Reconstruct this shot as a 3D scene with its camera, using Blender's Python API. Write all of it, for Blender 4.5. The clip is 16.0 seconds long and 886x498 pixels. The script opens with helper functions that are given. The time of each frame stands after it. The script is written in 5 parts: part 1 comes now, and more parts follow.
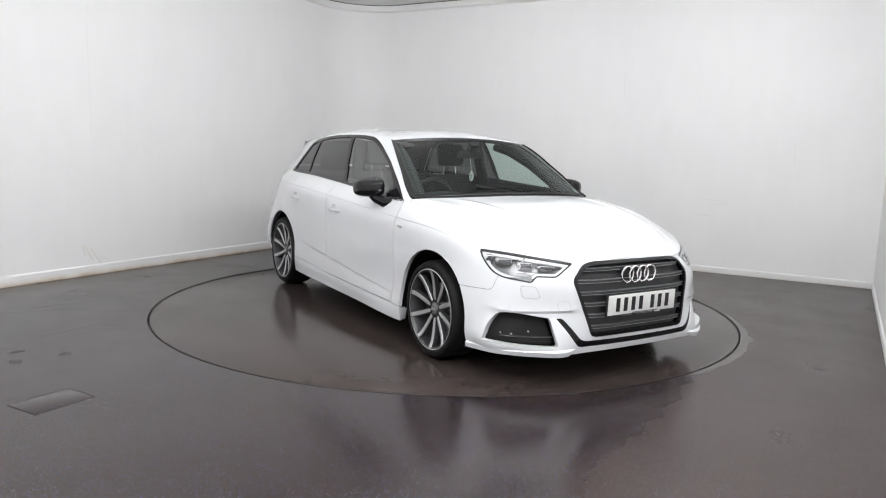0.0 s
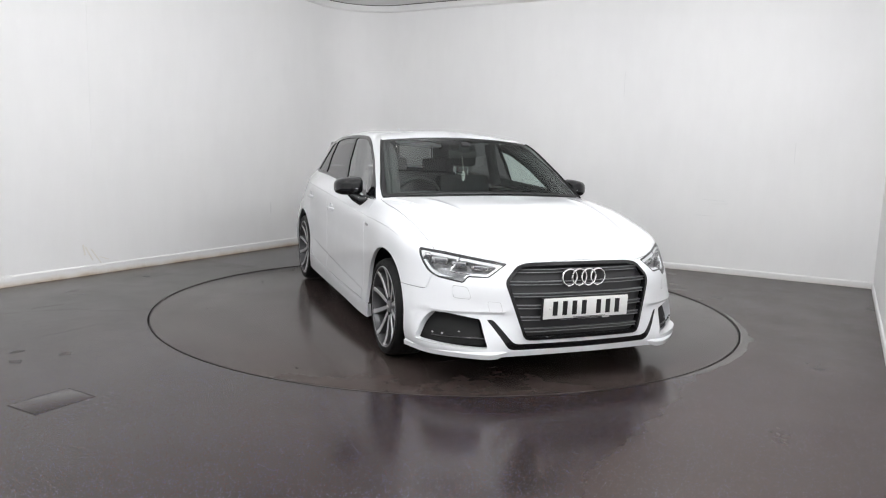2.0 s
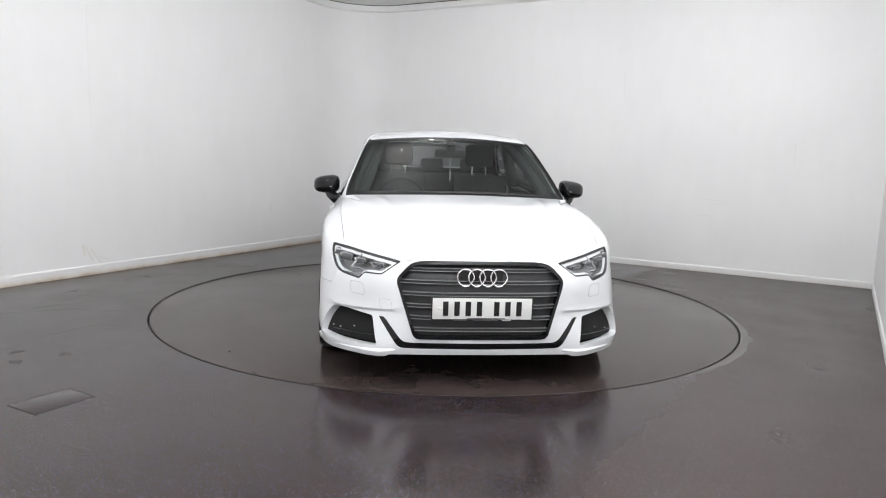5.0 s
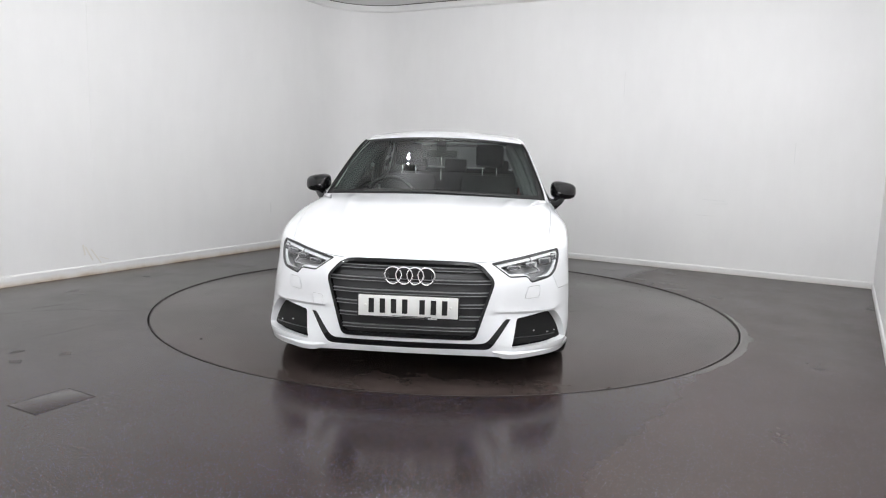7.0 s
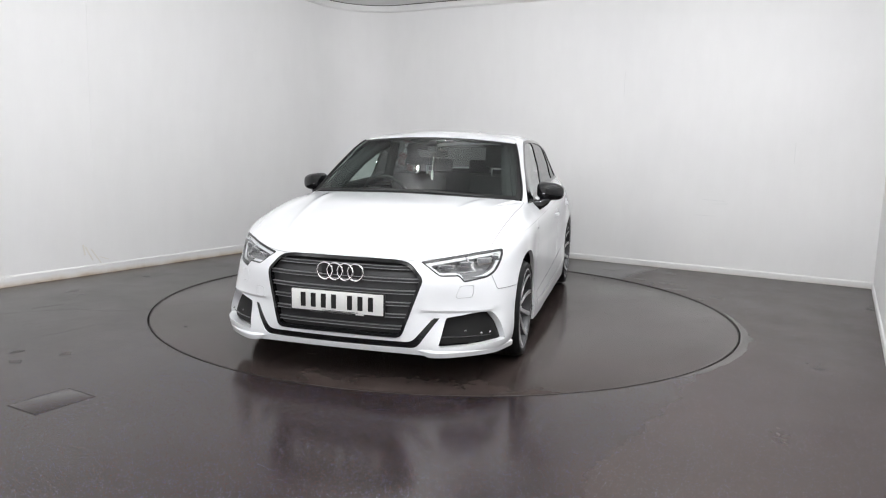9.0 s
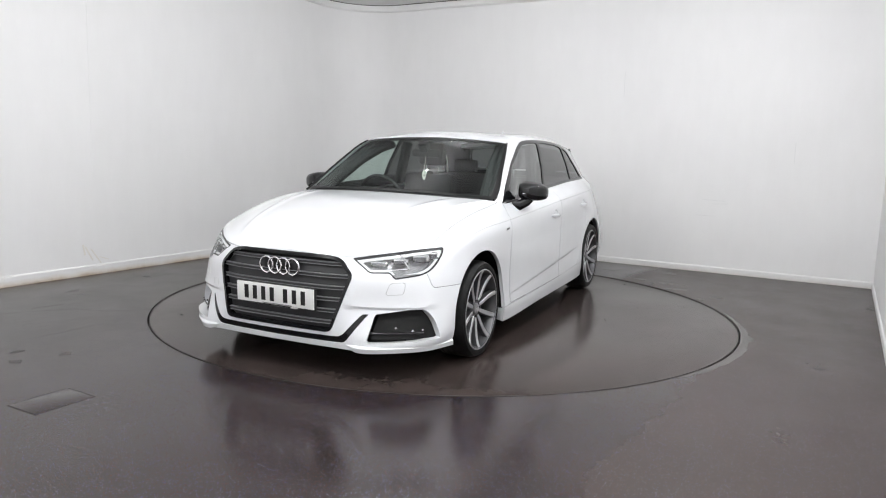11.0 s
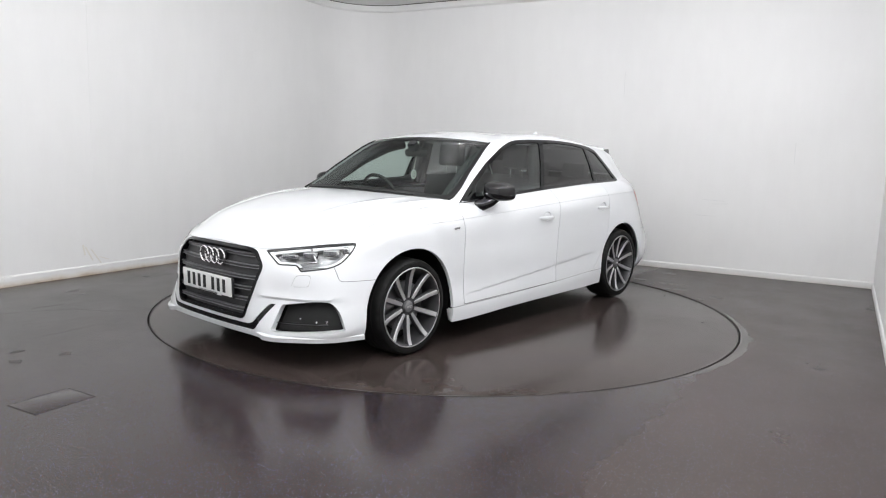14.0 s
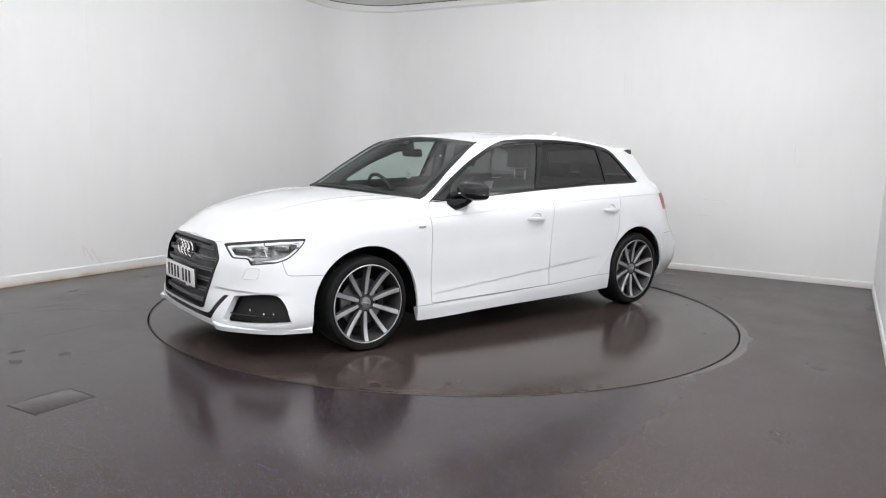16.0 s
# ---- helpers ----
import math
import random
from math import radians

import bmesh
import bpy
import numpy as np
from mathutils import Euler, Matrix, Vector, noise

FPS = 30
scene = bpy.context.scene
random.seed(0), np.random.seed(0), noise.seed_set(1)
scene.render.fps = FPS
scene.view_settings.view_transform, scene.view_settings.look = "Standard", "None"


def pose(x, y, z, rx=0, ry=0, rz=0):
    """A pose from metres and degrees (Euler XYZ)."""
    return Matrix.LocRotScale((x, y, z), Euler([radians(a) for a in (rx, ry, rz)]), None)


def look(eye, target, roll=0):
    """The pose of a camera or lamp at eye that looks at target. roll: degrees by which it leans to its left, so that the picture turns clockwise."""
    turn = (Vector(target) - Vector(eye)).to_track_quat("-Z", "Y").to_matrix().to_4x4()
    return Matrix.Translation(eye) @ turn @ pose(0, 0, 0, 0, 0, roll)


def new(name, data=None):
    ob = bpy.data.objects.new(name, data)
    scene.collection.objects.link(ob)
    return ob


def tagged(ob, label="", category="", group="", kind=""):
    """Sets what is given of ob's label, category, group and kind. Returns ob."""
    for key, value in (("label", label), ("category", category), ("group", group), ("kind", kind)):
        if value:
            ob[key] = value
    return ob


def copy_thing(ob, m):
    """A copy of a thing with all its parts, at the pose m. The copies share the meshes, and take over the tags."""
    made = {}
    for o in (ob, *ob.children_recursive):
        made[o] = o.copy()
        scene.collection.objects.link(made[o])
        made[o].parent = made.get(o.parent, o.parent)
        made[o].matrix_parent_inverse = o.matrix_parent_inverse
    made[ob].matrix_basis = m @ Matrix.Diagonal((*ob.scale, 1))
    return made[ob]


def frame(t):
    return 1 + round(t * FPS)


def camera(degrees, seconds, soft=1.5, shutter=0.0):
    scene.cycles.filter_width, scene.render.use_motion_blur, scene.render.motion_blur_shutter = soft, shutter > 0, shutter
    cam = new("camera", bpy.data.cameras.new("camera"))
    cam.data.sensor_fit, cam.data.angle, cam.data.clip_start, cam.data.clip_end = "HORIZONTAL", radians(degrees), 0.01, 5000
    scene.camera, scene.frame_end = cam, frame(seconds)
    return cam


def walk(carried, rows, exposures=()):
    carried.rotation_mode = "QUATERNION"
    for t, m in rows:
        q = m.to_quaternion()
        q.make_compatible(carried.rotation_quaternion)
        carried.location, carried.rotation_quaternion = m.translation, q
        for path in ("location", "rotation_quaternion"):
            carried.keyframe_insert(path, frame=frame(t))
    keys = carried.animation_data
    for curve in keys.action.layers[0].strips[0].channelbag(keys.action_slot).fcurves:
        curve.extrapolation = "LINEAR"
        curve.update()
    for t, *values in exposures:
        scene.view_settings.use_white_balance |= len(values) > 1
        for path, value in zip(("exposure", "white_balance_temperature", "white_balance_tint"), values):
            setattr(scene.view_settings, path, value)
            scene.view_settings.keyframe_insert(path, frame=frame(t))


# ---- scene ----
# ---------------------------------------------------------------- camera
cam = camera(63.74, 16.0, soft=1.1)
EYE = (2.777, -5.016, 1.233)
AIM = (EYE[0] - 0.48333 * 6, EYE[1] + 0.86482 * 6, EYE[2] - 0.13591 * 6)
walk(cam, [(0.0, look(EYE, AIM, 1.671)), (16.0, look(EYE, AIM, 1.671))], exposures=[(0.0, 0.0), (16.0, 0.0)])

# ---------------------------------------------------------------- the room's numbers
X0, X1, Y0, Y1, TOP = -3.25, 3.11, -6.2, 3.16, 3.114
LANE_X, LANE_SLOPE = 2.14, -0.093   # edge of the worn lane: x + slope * y
ROUND = 0.75          # radius of the rounded wall corner
DISC = 2.246          # radius of the turntable
TURN_0, TURN_RATE = -58.17 + 29.2, -5.203


def heading(t):
    return TURN_0 + TURN_RATE * t


# ---------------------------------------------------------------- light
world = bpy.data.worlds.new("world")
scene.world = world
world.use_nodes = True
world.node_tree.nodes["Background"].inputs["Color"].default_value = (0.9, 0.92, 1.0, 1)
world.node_tree.nodes["Background"].inputs["Strength"].default_value = 0.02

LAMP_LEFT, LAMP_RIGHT = (32.5, 29, 15.5, 10, 8, 8, 10, 12), (40.5, 38.5, 34.5, 29, 24.5, 21, 20, 19)
LAMP_SPOTS = [(-0.75, -4.6 + 0.8 * i, w) for i, w in enumerate(LAMP_LEFT)] + [(1.85, -4.6 + 0.8 * i, w) for i, w in enumerate(LAMP_RIGHT)]
LAMP_Z = TOP - 0.24
for lx, ly, watts in LAMP_SPOTS:
    data = bpy.data.lights.new("ceiling_lamp_light", "POINT")
    data.shadow_soft_size, data.energy = 0.018, watts
    data.color = (0.972, 0.985, 1.0)
    lamp = new("ceiling_lamp_light", data)
    lamp.location = (lx, ly, LAMP_Z)
    tagged(lamp, kind="structure")

# ---------------------------------------------------------------- materials
def material(name, base, rough=0.5, metal=0.0, coat=0.0, emit=None, strength=0.0, spec=0.5, transmission=0.0, ior=1.45):
    m = bpy.data.materials.new(name)
    m.use_nodes = True
    b = m.node_tree.nodes["Principled BSDF"]
    b.inputs["Base Color"].default_value = (*base, 1)
    b.inputs["Roughness"].default_value = rough
    b.inputs["Metallic"].default_value = metal
    b.inputs["Coat Weight"].default_value = coat
    b.inputs["Coat Roughness"].default_value = 0.04
    b.inputs["Specular IOR Level"].default_value = spec
    b.inputs["Transmission Weight"].default_value = transmission
    b.inputs["IOR"].default_value = ior
    if emit:
        b.inputs["Emission Color"].default_value = (*emit, 1)
        b.inputs["Emission Strength"].default_value = strength
    return m


class Nodes:
    """Short names for building a material's nodes."""

    def __init__(self, m):
        self.t = m.node_tree
        self.b = self.t.nodes["Principled BSDF"]

    def add(self, kind, **values):
        n = self.t.nodes.new(kind)
        for k, v in values.items():
            if k in n.inputs:
                n.inputs[k].default_value = v
        return n

    def wire(self, a, out, b, inp):
        self.t.links.new(a.outputs[out], b.inputs[inp])

    def place(self, space="Object"):
        n = self.t.nodes.new("ShaderNodeTexCoord")
        return n, space

    def noise(self, scale, detail=4.0, rough=0.55, stretch=None):
        c, s = self.place()
        n = self.add("ShaderNodeTexNoise", Scale=scale, Detail=detail, Roughness=rough)
        if stretch:
            mp = self.t.nodes.new("ShaderNodeMapping")
            mp.inputs["Scale"].default_value = stretch
            self.wire(c, s, mp, "Vector")
            self.wire(mp, "Vector", n, "Vector")
        else:
            self.wire(c, s, n, "Vector")
        return n

    def ramp(self, src, out, stops):
        r = self.t.nodes.new("ShaderNodeValToRGB")
        e = r.color_ramp.elements
        while len(e) < len(stops):
            e.new(0.5)
        for el, (p, col) in zip(e, stops):
            el.position, el.color = p, (*col, 1) if len(col) == 3 else col
        self.wire(src, out, r, "Fac")
        return r

    def mix(self, fac, a, b, mode="MIX"):
        n = self.t.nodes.new("ShaderNodeMix")
        n.data_type, n.blend_type = "RGBA", mode
        for k, v in ((0, fac), (6, a), (7, b)):
            if isinstance(v, tuple) and hasattr(v[0], "outputs"):
                self.t.links.new(v[0].outputs[v[1]], n.inputs[k])
            elif k == 0:
                n.inputs[0].default_value = v
            else:
                n.inputs[k].default_value = (*v, 1)
        return n

    def bump(self, src, out, strength, distance):
        n = self.add("ShaderNodeBump", Strength=strength, Distance=distance)
        self.wire(src, out, n, "Height")
        self.wire(n, "Normal", self.b, "Normal")
        return n


def grey(v):
    return (v, v, v)


def wall_paint():
    m = material("white_wall_paint", (0.82, 0.815, 0.81), 0.55)
    n = Nodes(m)
    big = n.noise(0.9, 3)
    fine = n.noise(7.0, 6, 0.65, (1, 1, 0.25))
    a = n.ramp(big, "Fac", [(0.3, (0.835, 0.83, 0.83)), (0.7, (0.87, 0.865, 0.86))])
    b = n.ramp(fine, "Fac", [(0.35, (0.982, 0.982, 0.98)), (0.65, (1, 1, 1))])
    c = n.mix(1.0, (a, "Color"), (b, "Color"), "MULTIPLY")
    n.t.links.new(c.outputs[2], n.b.inputs["Base Color"])
    n.bump(n.noise(60, 3), "Fac", 0.08, 0.004)
    return m


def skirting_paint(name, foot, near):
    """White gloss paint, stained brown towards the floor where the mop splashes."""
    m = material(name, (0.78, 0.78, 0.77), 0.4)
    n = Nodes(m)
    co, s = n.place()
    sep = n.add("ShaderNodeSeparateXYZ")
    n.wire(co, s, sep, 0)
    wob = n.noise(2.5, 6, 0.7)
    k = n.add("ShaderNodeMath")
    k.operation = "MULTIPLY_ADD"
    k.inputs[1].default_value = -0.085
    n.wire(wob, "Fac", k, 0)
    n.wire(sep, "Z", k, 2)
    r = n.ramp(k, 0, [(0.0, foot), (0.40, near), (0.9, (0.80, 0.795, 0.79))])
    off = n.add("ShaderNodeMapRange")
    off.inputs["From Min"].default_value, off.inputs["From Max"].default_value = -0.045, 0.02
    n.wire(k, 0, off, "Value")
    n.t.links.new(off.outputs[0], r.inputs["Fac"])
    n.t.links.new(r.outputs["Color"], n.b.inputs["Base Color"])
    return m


def floor_vinyl(name, flecks=True, tone=1.0):
    """Dark glossy vinyl: mottled, stained, with a dusty film; the fixed floor also has coloured flecks and a worn lane."""
    m = material(name, (0.03, 0.025, 0.023), 0.2, spec=0.36)
    n = Nodes(m)
    co, s = n.place()

    def math_node(op, *args):
        k = n.t.nodes.new("ShaderNodeMath")
        k.operation = op
        for q, v in enumerate(args):
            if isinstance(v, tuple):
                n.t.links.new(v[0].outputs[v[1]], k.inputs[q])
            else:
                k.inputs[q].default_value = v
        return (k, 0)

    def fade(src, lo, hi):
        k = n.t.nodes.new("ShaderNodeMapRange")
        k.interpolation_type = "SMOOTHSTEP"
        k.inputs["From Min"].default_value, k.inputs["From Max"].default_value = lo, hi
        n.t.links.new(src[0].outputs[src[1]], k.inputs["Value"])
        return (k, 0)

    big = n.noise(0.8, 6, 0.65)
    mid = n.noise(6.0, 6, 0.7)
    a = n.ramp(big, "Fac", [(0.32, (0.030 * tone, 0.0225 * tone, 0.0205 * tone)), (0.68, (0.042 * tone, 0.0320 * tone, 0.0295 * tone))])
    b = n.ramp(mid, "Fac", [(0.3, grey(0.78)), (0.7, grey(1.0))])
    c = n.mix(1.0, (a, "Color"), (b, "Color"), "MULTIPLY")
    stain = n.ramp(n.noise(1.35, 9, 0.72), "Fac", [(0.50, grey(1.0)), (0.60, grey(0.86)), (0.68, grey(0.74))])
    c = n.mix(1.0, (c, 2), (stain, "Color"), "MULTIPLY")
    last = (c, 2)
    rough = n.ramp(n.noise(1.7, 8, 0.68), "Fac", [(0.30, grey(0.15)), (0.50, grey(0.19)), (0.72, grey(0.24))])
    rough = (rough, "Color")
    if flecks:
        sep = n.add("ShaderNodeSeparateXYZ")
        n.wire(co, s, sep, 0)
        # worn, dusty lane beside the turntable towards the east wall, with a ragged edge
        ragged = math_node("MULTIPLY_ADD", (n.noise(2.2, 3, 0.55), "Fac"), 0.30, (sep, "X"))
        edge = math_node("MULTIPLY_ADD", (sep, "Y"), LANE_SLOPE, ragged)
        edge = math_node("MULTIPLY_ADD", fade((sep, "Y"), -0.9, 0.5), 1.5, edge)
        lane = fade(edge, LANE_X + 0.10, LANE_X + 0.30)
        patchy = n.ramp(n.noise(2.3, 5, 0.6, (1, 0.35, 1)), "Fac", [(0.20, grey(0.45)), (0.75, grey(1.0))])
        lane = math_node("MULTIPLY", lane, (patchy, "Color"))
        # grey film of dust over the west side
        ragged = math_node("MULTIPLY_ADD", (n.noise(1.5, 7, 0.7), "Fac"), 1.3, (sep, "X"))
        west = math_node("SUBTRACT", 1.0, fade(ragged, -1.1, 0.6))
        west = math_node("MULTIPLY", west, (n.ramp(n.noise(4.0, 6, 0.65), "Fac", [(0.25, grey(0.35)), (0.70, grey(1.0))]), "Color"))
        bend = math_node("MULTIPLY_ADD", (n.noise(1.1, 3), "Fac"), 0.16, (sep, "Y"))
        west = math_node("MULTIPLY", west, math_node("SUBTRACT", 1.0, fade(bend, 0.42, 0.47)))
        for scale, cut, keep, col in ((112, 0.21, 0.50, (0.15, 0.16, 0.36)), (92, 0.150, 0.64, (0.36, 0.38, 0.50)), (125, 0.25, 0.45, (0.13, 0.055, 0.042))):
            v = n.add("ShaderNodeTexVoronoi", Scale=scale)
            n.wire(co, s, v, "Vector")
            pick = n.add("ShaderNodeSeparateColor")
            n.wire(v, "Color", pick, "Color")
            both = math_node("MULTIPLY", math_node("LESS_THAN", (v, "Distance"), cut), math_node("GREATER_THAN", (pick, "Red"), keep))
            clear = math_node("MULTIPLY_ADD", west, -0.75, 1.0)
            last = (n.mix(math_node("MULTIPLY", both, clear), last, col), 2)
        last = (n.mix(math_node("MULTIPLY", lane, 0.38), last, (0.085, 0.060, 0.051)), 2)
        last = (n.mix(math_node("MULTIPLY", west, 0.46), last, (0.072, 0.063, 0.058)), 2)
        rough = math_node("MULTIPLY_ADD", west, 0.06, rough)
        rough = math_node("MULTIPLY_ADD", lane, 0.16, rough)
    n.t.links.new(last[0].outputs[last[1]], n.b.inputs["Base Color"])
    n.t.links.new(rough[0].outputs[rough[1]], n.b.inputs["Roughness"])
    n.bump(n.noise(9, 2), "Fac", 0.02, 0.004)
    return m


def pale_vinyl():
    """Vinyl polished pale by water and wheels."""
    m = material("polished_vinyl", (0.085, 0.080, 0.077), 0.2, spec=0.45)
    n = Nodes(m)
    a = n.ramp(n.noise(7.0, 6, 0.7), "Fac", [(0.3, (0.058, 0.052, 0.049)), (0.7, (0.085, 0.078, 0.075))])
    n.t.links.new(a.outputs["Color"], n.b.inputs["Base Color"])
    return m


def car_paint():
    m = material("white_car_paint", (0.80, 0.81, 0.82), 0.35, coat=1.0)
    n = Nodes(m)
    a = n.ramp(n.noise(3.0, 3), "Fac", [(0.3, (0.720, 0.732, 0.752)), (0.7, (0.745, 0.757, 0.775))])
    n.t.links.new(a.outputs["Color"], n.b.inputs["Base Color"])
    r = n.ramp(n.noise(9, 4), "Fac", [(0.3, grey(0.30)), (0.7, grey(0.42))])
    n.t.links.new(r.outputs["Color"], n.b.inputs["Roughness"])
    return m


def rubber():
    m = material("tyre_rubber", (0.012, 0.012, 0.013), 0.6, spec=0.2)
    n = Nodes(m)
    a = n.ramp(n.noise(14, 5), "Fac", [(0.3, grey(0.006)), (0.7, grey(0.013))])
    n.t.links.new(a.outputs["Color"], n.b.inputs["Base Color"])
    r = n.ramp(n.noise(30, 4), "Fac", [(0.3, grey(0.42)), (0.7, grey(0.62))])
    n.t.links.new(r.outputs["Color"], n.b.inputs["Roughness"])
    return m


def pane(name, tint, grazing=0.4, power=4.0):
    """A thin pane: what lies behind it, tinted, and a mirror image that grows towards grazing angles."""
    m = bpy.data.materials.new(name)
    m.use_nodes = True
    t = m.node_tree
    t.nodes.remove(t.nodes["Principled BSDF"])
    out = t.nodes["Material Output"]
    clear, shine, mix, face = (t.nodes.new("ShaderNode" + k) for k in ("BsdfTransparent", "BsdfGlossy", "MixShader", "LayerWeight"))
    grow, scale = t.nodes.new("ShaderNodeMath"), t.nodes.new("ShaderNodeMath")
    grow.operation, scale.operation = "POWER", "MULTIPLY_ADD"
    grow.inputs[1].default_value = power
    scale.inputs[1].default_value, scale.inputs[2].default_value = grazing, 0.045
    face.inputs["Blend"].default_value = 0.5
    clear.inputs["Color"].default_value = (*tint, 1)
    shine.inputs["Roughness"].default_value = 0.0
    shine.inputs["Color"].default_value = (1, 1, 1, 1)
    t.links.new(face.outputs["Facing"], grow.inputs[0])
    t.links.new(grow.outputs[0], scale.inputs[0])
    t.links.new(scale.outputs[0], mix.inputs[0])
    t.links.new(clear.outputs[0], mix.inputs[1])
    t.links.new(shine.outputs[0], mix.inputs[2])
    t.links.new(mix.outputs[0], out.inputs[0])
    return m


WALL = wall_paint()
FLOOR = floor_vinyl("speckled_floor_vinyl", tone=0.76)
DISC_TOP = floor_vinyl("turntable_vinyl", flecks=False, tone=1.45)
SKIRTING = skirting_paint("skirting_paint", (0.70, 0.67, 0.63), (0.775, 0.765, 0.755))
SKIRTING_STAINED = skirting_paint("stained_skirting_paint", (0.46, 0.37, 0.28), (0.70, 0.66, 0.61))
DARK_GAP = material("dark_gap", (0.012, 0.011, 0.010), 0.8)
PAINT = car_paint()
RUBBER = rubber()
BLACK_GLOSS = material("gloss_black_plastic", (0.007, 0.007, 0.008), 0.05)
BLACK_SATIN = material("satin_black_plastic", (0.02, 0.02, 0.021), 0.38)
BLACK_MATT = material("matt_black_plastic", (0.007, 0.007, 0.007), 0.55, spec=0.3)
CHROME = material("chrome", (0.82, 0.82, 0.83), 0.08, 1.0)
ALLOY = material("machined_alloy", (0.58, 0.58, 0.59), 0.42, 0.85)
ALLOY_DARK = material("grey_alloy_paint", (0.085, 0.085, 0.089), 0.35, 0.5)
STEEL = material("brake_steel", (0.30, 0.30, 0.31), 0.35, 1.0)
PLATE = material("number_plate_white", (0.78, 0.78, 0.76), 0.35)
BAR_BLACK = material("plate_bar_black", (0.012, 0.012, 0.012), 0.5)
GLASS_CLEAR = pane("clear_glass", (0.74, 0.83, 0.79), 0.22)
GLASS_TINT = pane("privacy_glass", (0.16, 0.16, 0.165), 0.7, 3.5)
LENS = pane("headlight_lens", (0.96, 0.97, 0.97))
GLASS_SIDE = pane("side_glass", (0.72, 0.80, 0.77), 0.85, 3.0)
GRILLE_SLAT = material("grille_slat_plastic", (0.04, 0.04, 0.043), 0.28)
GRILLE_BACK = material("grille_backing", (0.030, 0.030, 0.032), 0.45)
SLAT_GLINT = material("slat_glint_grey", (0.24, 0.24, 0.25), 0.25)
LIGHT_BOWL = material("headlight_bowl", (0.26, 0.26, 0.27), 0.3, 0.5)
LIGHT_GUIDE = material("light_guide_plastic", (0.85, 0.86, 0.88), 0.2)
LIGHT_DARK = material("lamp_projector_glass", (0.11, 0.11, 0.12), 0.1)
CHROME_DIM = material("satin_chrome", (0.55, 0.55, 0.56), 0.22, 1.0)
HUB_CAP = material("hub_cap_grey", (0.24, 0.24, 0.245), 0.35, 0.5)
LEATHER = material("black_leather", (0.014, 0.014, 0.014), 0.35)
TAG = material("pale_card", (0.65, 0.66, 0.62), 0.6)
RED_LENS = material("red_lamp_plastic", (0.22, 0.006, 0.009), 0.35, coat=0.0)
SHUT_LINE = material("shut_line", (0.20, 0.20, 0.205), 0.7)
FLAP_LINE = material("flap_line", (0.40, 0.40, 0.41), 0.6)
FRIT = material("printed_glass_border", (0.008, 0.008, 0.008), 0.45, spec=0.25)
VINYL_STAIN = material("vinyl_stain", (0.030, 0.024, 0.022), 0.3, spec=0.31)
VINYL_EDGE = material("worn_vinyl_edge", (0.022, 0.018, 0.016), 0.5)
RIM_STEEL = material("dark_worn_steel", (0.05, 0.045, 0.042), 0.45, 0.6)
JOINT_PALE = material("joint_filler", (0.86, 0.86, 0.85), 0.4)
GAP_SHADE = material("ceiling_gap_shade", (0.10, 0.095, 0.09), 0.7)
SCRAPE = material("paint_scrape", (0.70, 0.70, 0.70), 0.6)
SCUFF = material("brown_scuff", (0.80, 0.77, 0.72), 0.6)
PALE_VINYL = pale_vinyl()
CABIN = material("dark_cabin_fabric", (0.022, 0.022, 0.024), 0.75)
LAMP_ON = material("lamp_diffuser", (0.9, 0.9, 0.9), 0.4, emit=(1.0, 0.985, 0.965), strength=4.0)


# ---------------------------------------------------------------- building
def mesh_object(name, verts, faces, mat, parent=None, label="", smooth=False):
    me = bpy.data.meshes.new(name)
    me.from_pydata([tuple(map(float, v)) for v in verts], [], [tuple(f) for f in faces])
    me.validate()
    me.materials.append(mat)
    if smooth:
        me.polygons.foreach_set("use_smooth", [True] * len(me.polygons))
    me.update()
    ob = new(name, me)
    if parent:
        ob.parent = parent
    if label:
        tagged(ob, label)
    return ob


def part(name, bm, mat, parent=None, label="", smooth=True, angle=35):
    bmesh.ops.recalc_face_normals(bm, faces=bm.faces[:])
    me = bpy.data.meshes.new(name)
    if smooth:
        for f in bm.faces:
            f.smooth = True
        for e in bm.edges:
            if len(e.link_faces) == 2 and e.calc_face_angle(0) > radians(angle):
                e.smooth = False
    bm.to_mesh(me)
    bm.free()
    me.materials.append(mat)
    ob = new(name, me)
    if parent:
        ob.parent = parent
    if label:
        tagged(ob, label)
    return ob


def box(bm, cx, cy, cz, sx, sy, sz, bevel=0.0, turn=None):
    m = Matrix.Translation((cx, cy, cz))
    if turn:
        m = m @ Euler([radians(a) for a in turn]).to_matrix().to_4x4()
    m = m @ Matrix.Diagonal((sx, sy, sz, 1))
    r = bmesh.ops.create_cube(bm, size=1.0, matrix=m)
    if bevel:
        edges = list({e for v in r["verts"] for e in v.link_edges})
        bmesh.ops.bevel(bm, geom=edges, offset=bevel, segments=2, affect="EDGES", profile=0.6)


